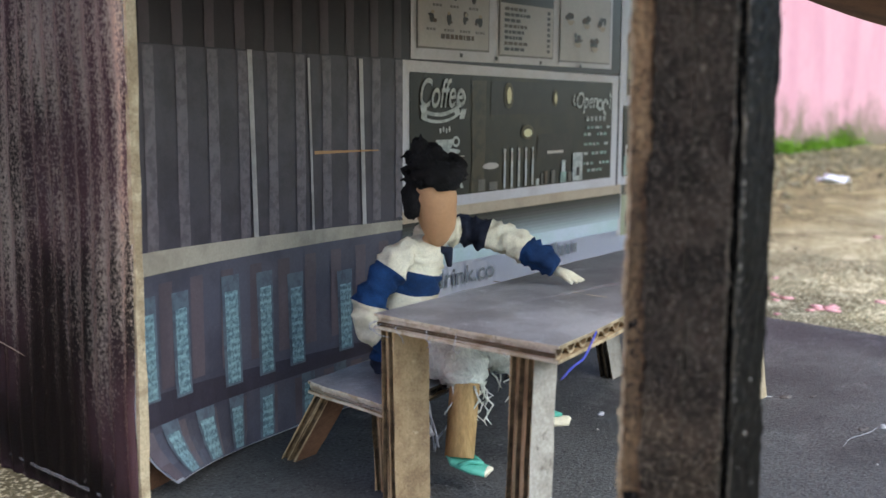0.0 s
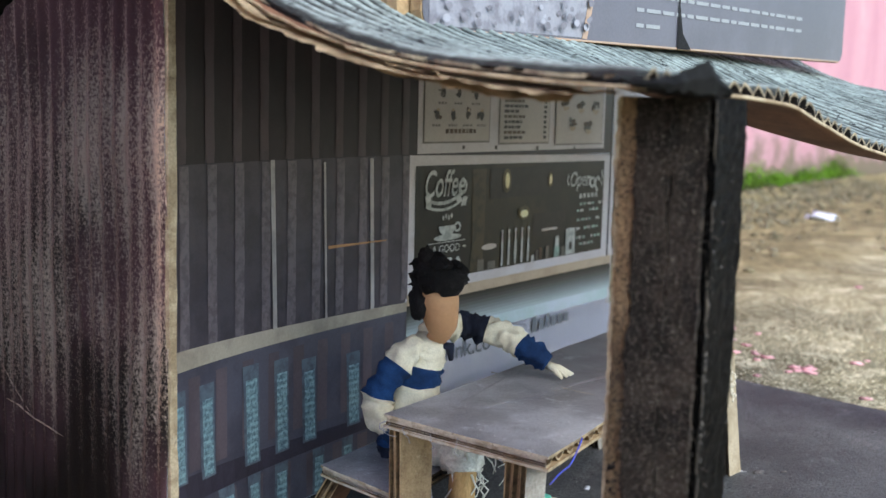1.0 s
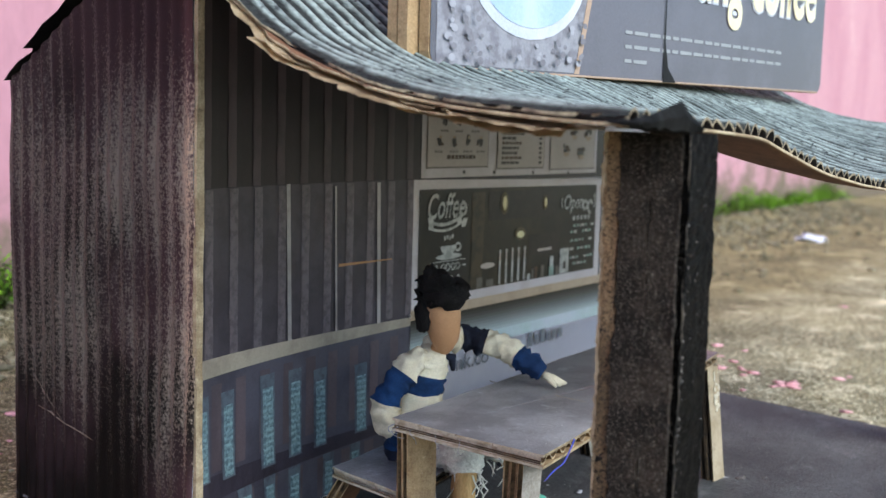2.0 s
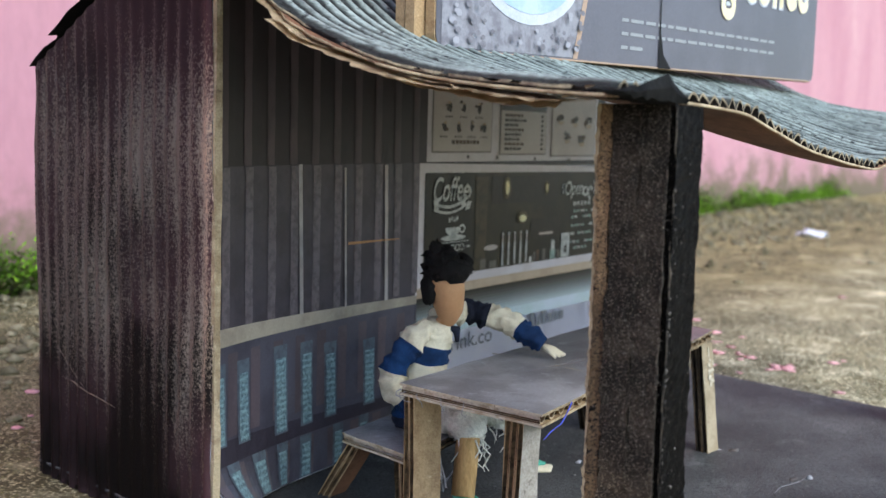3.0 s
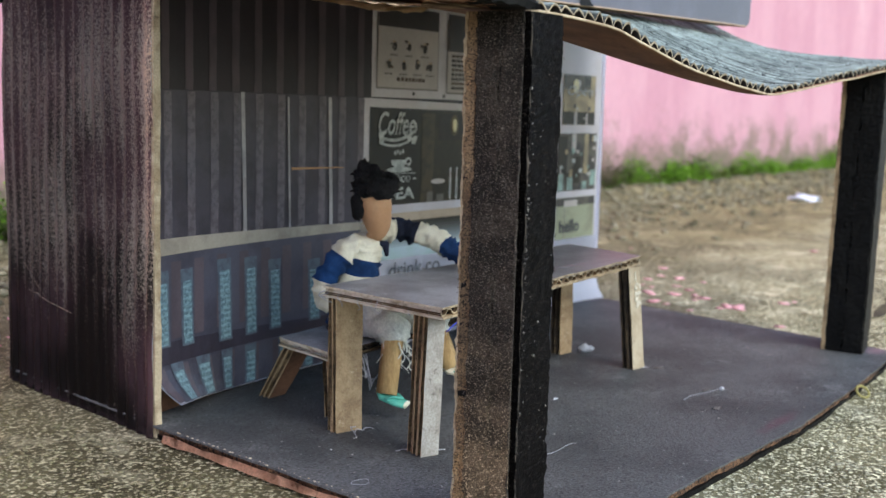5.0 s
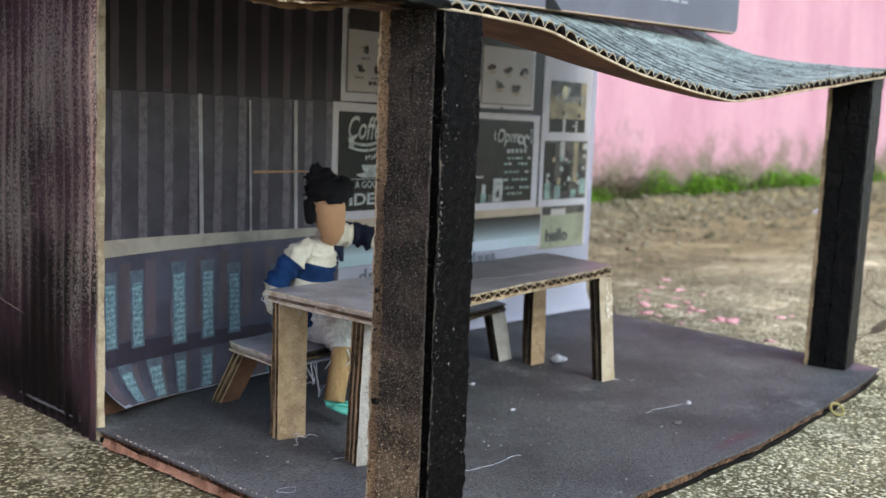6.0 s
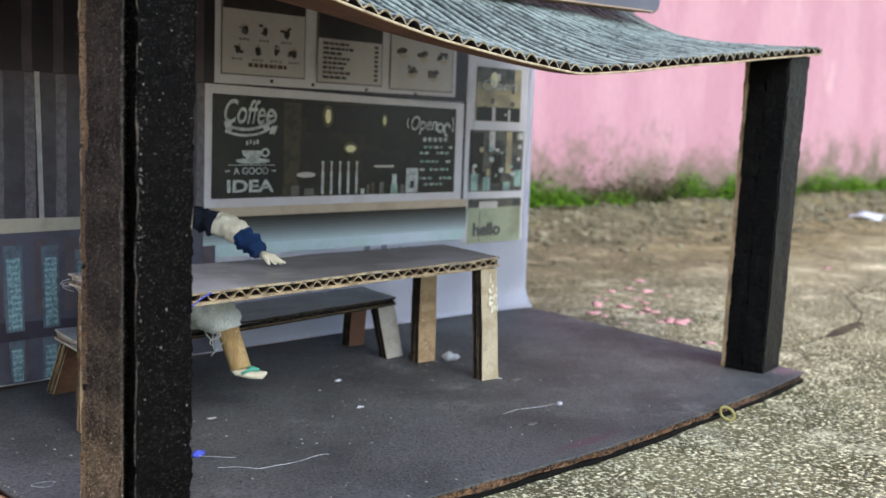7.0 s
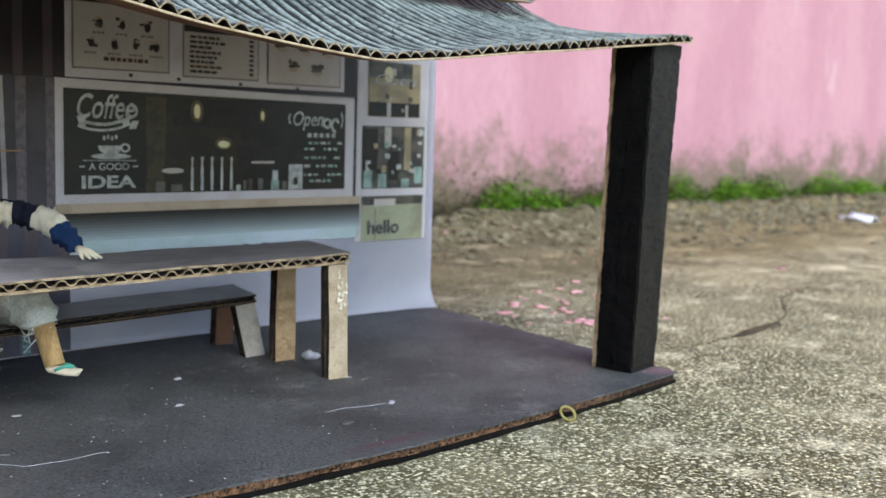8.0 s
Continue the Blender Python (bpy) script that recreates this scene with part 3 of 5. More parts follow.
foot = [(-60, WALL_AT(-60)), (80, WALL_AT(80)), (80, WALL_AT(80) + 1.5), (-60, WALL_AT(-60) + 1.5)]
prism(bm, foot, -1, 24)
tagged(part("wall_north", bm, wall_paint(), None), "pink painted rendered wall, streaked and dirty at its foot", "wall", kind="structure")

# ---- the cardboard base ----
BASE = [(-0.03, -1.985), (0.9, -1.995), (1.8, -2.035), (2.6, -1.995), (3.1, -1.965), (3.5, -1.915), (3.58, -1.4), (3.68, -0.7), (3.79, 0.0), (3.82, 1.0),
        (0.165, 1.0), (0.045, -0.19), (0.02, -0.7), (-0.005, -1.2)]
base = thing("cardboard_base", (1.7, -0.5, GROUND), "charcoal painted corrugated cardboard base lying on concrete", "base", kind="structure")


def outline(poly, step=0.05):
    out = []
    for (x0, y0), (x1, y1) in zip(poly, poly[1:] + poly[:1]):
        k = max(1, int(math.hypot(x1 - x0, y1 - y0) / step))
        out += [(x0 + (x1 - x0) * i / k, y0 + (y1 - y0) * i / k) for i in range(k)]
    return out


ring = outline(BASE)


def layer(name, z0, z1, inset, rough, material, label=""):
    bm = bmesh.new()
    lo, hi = [], []
    for x, y in ring:
        d = Vector((1.75 - x, -0.5 - y)).normalized()
        k = inset + rough * noise.noise(Vector((x * 9, y * 9, z0 * 50)))
        lo.append((x + d.x * k, y + d.y * k, z0))
        hi.append((x + d.x * k, y + d.y * k, z1))
    loft(bm, lo, hi)
    part(name, bm, material, base, label)


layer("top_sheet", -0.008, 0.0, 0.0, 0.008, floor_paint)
base_core = shade("crushed_base_core", lin(92, 67, 48), lin(128, 96, 70), lin(28, 24, 21), coarse=300, fine=1200, mix2=(0.48, 0.6), bump=0.8, depth=0.001, fine_amount=0.4)
fade(base_core, "X", 0.105, 0.14, (0.35, 0.34, 0.34, 1), 0.02, 60.0)
layer("core", -0.036, -0.008, 0.014, 0.018, base_core, "crushed brown and black fluted core")
# Black lower band: the shadow under the base's edge put into the sheet.
layer("bottom_sheet", -0.054, -0.036, 0.006, 0.014, post_dark_and_shade)
# a strip of bare liner peeled off along the open end
bm = bmesh.new()
rows = []
for i in range(50):
    y = -1.62 + 1.35 * i / 49
    x = -0.03 + 0.075 * (y + 1.985) / 1.8 - 0.012
    w = 0.009 + 0.01 * noise.noise(Vector((y * 5, 2, 0)))
    rows.append([(x - 0.012 + 0.01 * noise.noise(Vector((y * 12, 0, 0))), y, -0.034 - w), (x + 0.006 * noise.noise(Vector((y * 15, 0, 3))), y, -0.028 + w)])
grid_faces(bm, rows)
bmesh.ops.solidify(bm, geom=bm.faces[:], thickness=0.005)
peel = shade("bare_pinkish_liner", lin(214, 170, 142), lin(180, 138, 112), lin(96, 74, 60), coarse=120, fine=1200, bump=0.5)
part("peeled_liner", bm, peel, base, "peeled strip of bare pinkish liner")
# crumbs of torn paper along the upper edge of the open end
bm = bmesh.new()
rng = random.Random(5)
for k in range(46):
    y = -1.7 + 1.4 * (k + rng.uniform(-0.4, 0.4)) / 46
    x = -0.03 + 0.075 * (y + 1.985) / 1.8 + rng.uniform(-0.006, 0.006)
    r = rng.uniform(0.0018, 0.005)
    blob(bm, (x, y, 0.001), (r, r * rng.uniform(0.8, 2.0), r * 0.6), rough=0.6, level=1, seed=k)
tagged(part("torn_paper", bm, frayed_edge, base), "pale crumbs of torn paper along the edge", kind="stuff")

# ---- the printed front of the kiosk ----
X_RIGHT = 3.78


def wall_y(x, z):
    """The bowed paper front: it comes forward at its left end and curls out at both lower corners."""
    y = 0.05 - 0.165 * math.exp(-max(x - 0.09, -0.1) / 0.58)
    if z < 0.31:
        y -= 0.12 * max(0.0, 1 - max(x - 0.09, 0.0) / 0.5) * ((0.31 - z) / 0.31) ** 2
    if z < 0.16:
        y -= 0.07 * math.exp(-(X_RIGHT - x) / 0.25) * ((0.16 - z) / 0.16) ** 2
    return y


LIFT = 0.0022


def on_sheet(s, h, lay=0.0):
    """A point of the print, s along and h up the sheet, some layers of ink above the paper."""
    x, z = 0.0906 + 1.0066 * s, 0.001 + 0.9826 * h
    y = wall_y(x, z) - LIFT * lay
    if z < 0.31:
        curl = max(0.0, 1 - max(x - 0.09, 0.0) / 0.5) * ((0.31 - z) / 0.31) ** 2
        x, z = x + 0.075 * curl ** 1.4, z + 0.058 * curl
    return (x, y, z)


kiosk = thing("coffee_kiosk", (1.8, 0.4, 0), "small kiosk of painted cardboard with a printed shop front", "kiosk")
E_LINE = lambda y: 0.045 + 0.1 * (y + 0.2)

# end wall of ribbed board, cut edge bare
E_TOP = lambda y: 2.11 - 0.5 * (y + 0.02) if y > -0.02 else 2.11 + 0.6 * (y + 0.02)
bm = bmesh.new()
ny, nz = 150, 60
rows = []
for k in range(nz + 1):
    row = []
    for i in range(ny + 1):
        y = -0.19 + 1.185 * i / ny
        z0 = GROUND + 0.003
        z = z0 + (E_TOP(y) - z0) * k / nz
        rib = 0.008 * math.sin(y / 0.0746 * 2 * math.pi + 0.4 * noise.noise(Vector((y * 3, z * 2, 0)))) * (0.6 + 0.6 * noise.noise(Vector((y * 2, z * 3, 9))))
        row.append((E_LINE(y) + rib + 0.012 * noise.noise(Vector((y * 2.4, z * 1.6, 0))), y + 0.008 * noise.noise(Vector((z * 5, y * 2, 4))), z))
    rows.append(row)
grid_faces(bm, rows)
bmesh.ops.solidify(bm, geom=bm.faces[:], thickness=0.036)
end_wall = part("end_wall", bm, [wall_maroon], kiosk, "maroon black painted ribbed cardboard end wall", smooth=True)
bm = bmesh.new()
ring = lambda z: [(E_LINE(-0.19) + o, y, z) for o, y in ((0.004, -0.2), (0.03, -0.203), (0.03, -0.186), (0.004, -0.186))]
loft(bm, ring(GROUND + 0.004), ring(2.0), nz=60, wobble=0.005)
part("cut_edge", bm, kraft_pale, end_wall, "bare straw coloured cut edge")
for name, pts, r in (("scratch", [(0.8, 0.385), (0.7, 0.38), (0.6, 0.36), (0.5, 0.35), (0.4, 0.335)], 0.0028), ("scratch", [(0.82, 0.5), (0.72, 0.43), (0.62, 0.375)], 0.0012)):
    bm = bmesh.new()
    tube(bm, [(E_LINE(y) - 0.004 + 0.012 * noise.noise(Vector((y * 2.4, z * 1.6, 0))), y, z) for y, z in pts], [0.001] + [r] * (len(pts) - 2) + [0.001], [0] * (len(pts) - 1), n=5)
    part(name, bm, kraft_scratch, end_wall, "pale scratch")
bm = bmesh.new()
prism(bm, [(0.19, 0.955), (3.79, 0.955), (3.79, 0.995), (0.19, 0.995)], 0.002, 1.6)
part("back_wall", bm, kraft_dark, kiosk)
bm = bmesh.new()
loft(bm, [(3.72, 0.12, 0.002), (3.76, 0.12, 0.002), (3.76, 0.95, 0.002), (3.72, 0.95, 0.002)], [(3.72, 0.12, 2.0), (3.76, 0.12, 2.0), (3.76, 0.95, 1.6), (3.72, 0.95, 1.6)])
part("far_end_wall", bm, kraft_dark, kiosk)

XL = -0.015
bm = bmesh.new()
nx, nz = 90, 60
zt = 2.0
front = [[on_sheet(XL + (3.665 - XL) * i / nx, 0.006 + (zt - 0.006) * k / nz, -1.5) for i in range(nx + 1)] for k in range(nz + 1)]
grid_faces(bm, front)
bmesh.ops.solidify(bm, geom=bm.faces[:], thickness=0.005)
sheet = part("printed_sheet", bm, paper_white, kiosk, "white printer paper with a printed coffee shop front, curling at its foot", smooth=True)
bm = bmesh.new()
grid_faces(bm, [[(x, wall_y(x, 1.0) + o, z) for x in (0.13, 0.3, 0.5, 0.8, 1.2, 2.4, 3.7)] for o, z in ((0.014, 0.003), (0.014, 1.98), (0.055, 1.98), (0.055, 0.003), (0.014, 0.003))])
part("front_board", bm, kraft_dark, kiosk)


def printed(name, x0, z0, x1, z1, lay, material, shear=0.0, top=None, soft=0.0):
    """A printed patch from (x0, z0) to (x1, z1); top: its upper left and right heights where it is not level."""
    bm = bmesh.new()
    nx, nz = max(1, int(abs(x1 - x0) / 0.06)), max(1, int(abs(z1 - z0) / 0.05))
    rows = []
    for k in range(nz + 1):
        row = []
        for i in range(nx + 1):
            x = x0 + (x1 - x0) * i / nx
            hi = z1 if top is None else top[0] + (top[1] - top[0]) * i / nx
            z = z0 + (hi - z0) * k / nz
            xx = x + shear * (z - z0)
            if soft:
                xx += soft * noise.noise(Vector((z * 30, i * 9.0, x0 * 7)))
            row.append(on_sheet(xx, z, lay))
        rows.append(row)
    grid_faces(bm, rows)
    return part(name, bm, material, sheet)


def disc(name, cx, cz, rx, rz, lay, material, n=20, hole=0.0, a0=0.0, a1=360.0):
    """A printed disc, ring or arc."""
    bm = bmesh.new()
    angles = [radians(a0 + (a1 - a0) * i / n) for i in range(n + 1)]
    rows = [[on_sheet(cx + rx * f * math.cos(a), cz + rz * f * math.sin(a), lay) for a in angles] for f in ((hole or 0.02), 1.0)]
    grid_faces(bm, rows)
    return part(name, bm, material, sheet)


def lettering(words, x0, z0, width, height, lay=3, material=None, parent=None, slant=0.0, place=None, name="lettering", bold=0.0):
    """Words in the built-in font, laid flat on the sheet: lower left corner, width and height."""
    cu = bpy.data.curves.new(name, "FONT")
    cu.body, cu.shear, cu.offset = words, slant, bold
    tmp = bpy.data.objects.new(name, cu)
    me = bpy.data.meshes.new_from_object(tmp)
    bpy.data.objects.remove(tmp)
    bm = bmesh.new()
    bm.from_mesh(me)
    bpy.data.meshes.remove(me)
    lo_x, hi_x = min(v.co.x for v in bm.verts), max(v.co.x for v in bm.verts)
    lo_y, hi_y = min(v.co.y for v in bm.verts), max(v.co.y for v in bm.verts)
    for v in bm.verts:
        x = x0 + (v.co.x - lo_x) / (hi_x - lo_x) * width
        z = z0 + (v.co.y - lo_y) / (hi_y - lo_y) * height
        v.co = place(x, z) if place else on_sheet(x, z, lay)
    return part(name, bm, material or ink_white, parent or sheet)


# ribbed sheets at the left
printed("ribbed_panel", XL + 0.05, 1.272, 1.33, 2.0, 1, ink_dark)
printed("ribbed_panel", XL + 0.05, 0.66, 1.335, 1.272, 1, ink_mid)
for i in range(10):
    x = 0.095 + 0.1355 * i
    printed("rib", x - 0.022, 1.274, x + 0.022, 1.99, 2, ink_dark_light, soft=0.004)
    printed("rib", x - 0.012, 0.68, x + 0.034, 1.268, 2, ink_mid_light, soft=0.004)
printed("ledge", XL + 0.05, 0.63, 1.34, 0.68, 3, ink_ledge, top=(0.697, 0.668), soft=0.0)
for x, w, z1 in ((0.56, 0.011, 1.274), (0.842, 0.006, 1.258), (1.118, 0.011, 1.265)):
    printed("pale_line", x - w, 0.672, x + w, z1, 3, ink_line, shear=-0.03)
printed("orange_line", 0.85, 0.936, 1.2, 0.944, 3, ink_orange, top=(0.948, 0.94))
printed("lower_panel", XL + 0.05, 0.012, 1.41, 0.632, 1, ink_low)
for i in range(10):
    x = 0.15 + 0.135 * i
    printed("slat", x - 0.028, 0.29, x + 0.028, 0.6, 2, ink_low_brown, soft=0.004)
printed("dark_band", XL + 0.05, 0.19, 1.41, 0.25, 2, ink_band, top=(0.285, 0.225))
for i in range(9):
    x = 0.02 + 0.15 * i
    printed("slat", x - 0.03, 0.02, x + 0.03, 0.18, 2, ink_low_brown, soft=0.004)
for x0, x1, z0, z1 in ((0.05, 0.105, 0.275, 0.54), (0.19, 0.245, 0.262, 0.535), (0.41, 0.475, 0.24, 0.55), (0.572, 0.632, 0.24, 0.54), (0.722, 0.785, 0.24, 0.515), (0.98, 1.045, 0.24, 0.49)):
    printed("teal_glow", x0 - 0.008, z0 - 0.012, x1 + 0.008, z1 + 0.03, 3, ink_cyan_dim, shear=-0.03, soft=0.002)
    printed("teal_streak", x0 + 0.003, z0 - 0.004, x1 - 0.003, z1 - 0.02, 4, ink_cyan, shear=-0.03, soft=0.002)
for x0, x1 in ((0.1, 0.16), (0.26, 0.33), (0.42, 0.475), (0.57, 0.625), (0.78, 0.83), (0.95, 1.0), (1.18, 1.22)):
    printed("teal_glow", x0 - 0.008, 0.016, x1 + 0.008, 0.19, 3, ink_cyan_dim, soft=0.002)
    printed("teal_streak", x0 + 0.002, 0.02, x1 - 0.002, 0.155, 4, ink_cyan, soft=0.002)

# shop window
printed("dark_wall", 1.33, 1.25, 3.068, 2.0, 1, ink_dark)
printed("window_frame", 1.342, 0.69, 3.05, 1.24, 2, ink_frame, top=(1.27, 1.24))
printed("dark_gap", 3.05, 0.69, 3.07, 1.25, 2, ink_dark)
printed("window_glass", 1.383, 0.737, 2.988, 1.21, 3, ink_glass, top=(1.226, 1.208))
printed("warm_interior", 1.79, 0.745, 1.89, 1.2, 4, ink_glass_warm, soft=0.012)
printed("dim_ceiling", 1.93, 1.06, 2.56, 1.2, 4, ink_pane_dark, soft=0.01)
printed("dim_bar", 2.3, 0.86, 2.6, 0.97, 4, ink_pane_dark, soft=0.008)
printed("window_sill", 1.34, 0.65, 3.1, 0.695, 3, ink_sill)
for k in range(9):
    tone = ink("print_sill_shading", 38 + 16 * k, 36 + 18 * k, 33 + 19 * k, (34 + 16 * k, 33 + 18 * k, 30 + 19 * k), 40)
    printed("sill_underside", 1.34, 0.65 - 0.0145 * (k + 1), 3.1, 0.65 - 0.0145 * k, 3, tone)
printed("pale_wall", 1.41, 0.46, 3.1, 0.58, 2, ink_mint)
lettering("Coffee", 1.445, 1.09, 0.285, 0.115, 5, slant=0.3, bold=0.012)
disc("banner", 1.56, 1.36, 0.33, 0.33, 5, ink_white, hole=0.875, a0=250, a1=297)
disc("banner_words", 1.56, 1.36, 0.318, 0.318, 6, ink_glass, hole=0.955, a0=256, a1=290)
printed("banner_tail", 1.455, 1.065, 1.495, 1.1, 5, ink_white, shear=-0.4)
printed("banner_tail", 1.7, 1.045, 1.735, 1.085, 5, ink_white, shear=0.4)
disc("flourish", 1.715, 1.13, 0.03, 0.034, 5, ink_white, hole=0.6)
for k in range(4):
    disc("steam", 1.575 + 0.02 * k, 1.0 + 0.006 * (k % 2), 0.007, 0.012, 5, ink_white, n=8)
disc("saucer", 1.61, 0.915, 0.1, 0.014, 5, ink_white)
disc("cup", 1.605, 0.965, 0.06, 0.045, 5, ink_white, a0=180, a1=360)
disc("cup_handle", 1.68, 0.955, 0.026, 0.022, 5, ink_white, hole=0.55)
printed("rule", 1.47, 0.893, 1.74, 0.897, 5, ink_white)
lettering("A GOOD", 1.5, 0.85, 0.2, 0.034, 5, bold=0.01)
printed("rule", 1.455, 0.863, 1.48, 0.871, 5, ink_white)
printed("rule", 1.72, 0.863, 1.745, 0.871, 5, ink_white)
lettering("IDEA", 1.465, 0.765, 0.27, 0.06, 5, bold=0.03)
disc("lamp_glow", 2.06, 1.14, 0.036, 0.056, 5, ink_glow)
disc("lamp_glow", 2.442, 1.13, 0.022, 0.038, 5, ink_glow)
disc("lamp_glow", 2.213, 0.982, 0.05, 0.032, 5, ink_glow)
disc("hanging_lamp", 2.06, 1.14, 0.018, 0.036, 6, ink_lamp)
disc("hanging_lamp", 2.442, 1.13, 0.012, 0.024, 6, ink_lamp)
disc("lamp_shade", 2.213, 0.978, 0.034, 0.018, 6, ink_lamp)
disc("lamp_shade", 1.93, 0.845, 0.06, 0.014, 5, ink_board)
for x, w, h in ((1.84, 0.05, 0.05), (1.92, 0.06, 0.035), (2.42, 0.03, 0.06), (2.57, 0.03, 0.045), (2.33, 0.02, 0.05)):
    printed("counter_jar", x, 0.742, x + w, 0.742 + h, 5, ink_sill_shade, soft=0.006)
for i in range(5):
    x = 2.035 + 0.056 * i
    printed("tap", x - 0.008, 0.745, x + 0.008, 0.86, 5, ink_white)
    printed("tap_handle", x - 0.005, 0.86, x + 0.005, 0.905, 5, ink_board)
    disc("tap_knob", x, 0.905, 0.01, 0.01, 5, ink_white, n=8)
printed("bottle", 2.5, 0.74, 2.55, 0.79, 5, ink_teal)
printed("bottle", 2.508, 0.79, 2.542, 0.845, 5, ink_white)
printed("bottle", 2.29, 0.74, 2.315, 0.77, 5, ink_white)
printed("bottle", 2.36, 0.74, 2.385, 0.8, 5, ink_brown)
printed("canister", 2.61, 0.742, 2.7, 0.875, 5, ink_white)
printed("canister_mark", 2.64, 0.765, 2.67, 0.805, 6, ink_board_dark)
printed("shelf", 2.38, 0.88, 2.52, 0.892, 5, ink_board)
lettering("Open", 2.635, 1.06, 0.2, 0.1, 5, slant=0.25, bold=0.01)
disc("flourish", 2.86, 1.1, 0.032, 0.03, 5, ink_white, hole=0.5)
disc("flourish", 2.915, 1.09, 0.03, 0.042, 5, ink_white, hole=0.55, a0=20, a1=280)
disc("flourish", 2.62, 1.12, 0.016, 0.03, 5, ink_white, hole=0.5, a0=90, a1=270)
disc("flourish", 2.955, 1.12, 0.012, 0.045, 5, ink_white, hole=0.5, a0=-90, a1=90)
for k in range(5):
    printed("chalk_letter", 2.73 + 0.04 * k, 1.022, 2.755 + 0.04 * k, 1.045, 5, ink_white)
for i, z in enumerate((0.985, 0.952, 0.905, 0.86, 0.812, 0.778)):
    u = 2.71
    k = i
    while u < 2.93:
        step = 0.016 + 0.022 * ((k * 5) % 4) / 3
        if (k * 3 + i) % 5:
            printed("chalk_line", u, z, u + step, z + 0.013, 5, ink_teal if (k + i) % 3 else ink_white)
        u += step + 0.012
        k += 1
# menu boards
printed("menu_board", 1.393, 1.275, 2.975, 2.0, 2, ink_frame, top=(2.0, 1.985))
for x0, x1 in ((1.432, 1.905), (1.99, 2.412), (2.478, 2.94)):
    printed("menu_outline", x0 - 0.008, 1.317 - 0.02 * (x0 - 1.4), x1 + 0.008, 1.69, 3, ink_grey_text)
    printed("menu_card", x0, 1.325 - 0.02 * (x0 - 1.4), x1, 1.68, 4, ink_board)
    printed("menu_header", x0, 1.62 if x0 != 1.99 else 1.528, x1, 1.72, 5, ink_board_dark)
rng = random.Random(21)
for z, count, x0, gap in ((1.53, 3, 1.56, 0.115), (1.437, 4, 1.515, 0.108)):
    for i in range(count):
        x = x0 + gap * i + rng.uniform(-0.006, 0.006)
        disc("menu_drink", x, z, rng.uniform(0.012, 0.018), rng.uniform(0.018, 0.028), 5, ink_board_dark, n=9)
        for _ in range(3):
            disc("menu_drink", x + rng.uniform(-0.032, 0.02), z + rng.uniform(-0.016, 0.028), rng.uniform(0.008, 0.018), rng.uniform(0.005, 0.011), 5, rng.choice((ink_board_dark, ink_brown, ink_grey_text)), n=7)
        disc("menu_drink_foam", x + rng.uniform(-0.01, 0.01), z + 0.02, rng.uniform(0.008, 0.014), 0.007, 6, ink_sill, n=8)
        u = x - 0.034
        while u < x + 0.026:
            step = rng.uniform(0.008, 0.018)
            printed("menu_word", u, z - 0.05, u + step, z - 0.04, 5, ink_grey_text)
            u += step + 0.005
u = 1.575
while u < 1.78:
    step = rng.uniform(0.012, 0.03)
    printed("menu_word", u, 1.358, u + step, 1.377, 5, ink_brown)
    u += step + 0.006
for i in range(8):
    u, end = 2.02, 2.17 + 0.03 * math.sin(i * 2.4)
    while u < end:
        step = rng.uniform(0.012, 0.04)
        printed("menu_word", u, 1.498 - 0.024 * i, u + step, 1.512 - 0.024 * i, 5, ink_board_dark if i % 3 else ink_brown)
        u += step + 0.006
    printed("menu_price", 2.36, 1.498 - 0.024 * i, 2.385, 1.512 - 0.024 * i, 5, ink_board_dark)
for x, z in ((2.56, 1.5), (2.71, 1.49), (2.86, 1.485), (2.63, 1.4), (2.79, 1.385)):
    for _ in range(5):
        disc("menu_dish", x + rng.uniform(-0.032, 0.032), z + rng.uniform(-0.006, 0.022), rng.uniform(0.012, 0.026), rng.uniform(0.008, 0.016), 5, rng.choice((ink_brown, ink_board_dark, ink_sill_shade)), n=8)
    disc("menu_dish_bowl", x, z - 0.012, 0.032, 0.024, 6, ink_sill, n=10, a0=180, a1=360)
for x in (1.7, 1.95, 2.3, 2.65):
    printed("menu_clip", x, 1.296 - 0.02 * (x - 1.4), x + 0.02, 1.312 - 0.02 * (x - 1.4), 5, ink_board_dark)
# right hand panes
printed("pane_frame", 3.07, 0.43, 3.6, 2.0, 2, ink_frame)
printed("shop_pane", 3.145, 1.148, 3.535, 1.46, 3, ink_pane_warm)
printed("shop_pane", 3.108, 0.734, 3.575, 1.095, 3, ink_pane)
printed("shop_pane", 3.11, 0.43, 3.575, 0.692, 3, ink_pane_green)
printed("shop_shelf", 3.15, 1.15, 3.53, 1.23, 4, ink_glass)
printed("shop_shelf", 3.15, 1.37, 3.47, 1.46, 4, ink_pane)
disc("shop_lamp", 3.29, 1.39, 0.034, 0.045, 5, ink_lamp)
printed("shop_post", 3.28, 1.15, 3.31, 1.23, 5, ink_board)
printed("shop_post", 3.42, 1.15, 3.44, 1.22, 5, ink_board)
printed("shop_dark", 3.112, 0.84, 3.22, 1.08, 4, ink_glass)
printed("shop_dark", 3.3, 0.78, 3.38, 0.95, 4, ink_glass)
printed("shop_light", 3.27, 0.98, 3.32, 1.09, 4, ink_board)
printed("shop_light", 3.42, 0.84, 3.47, 1.09, 4, ink_pane_warm)
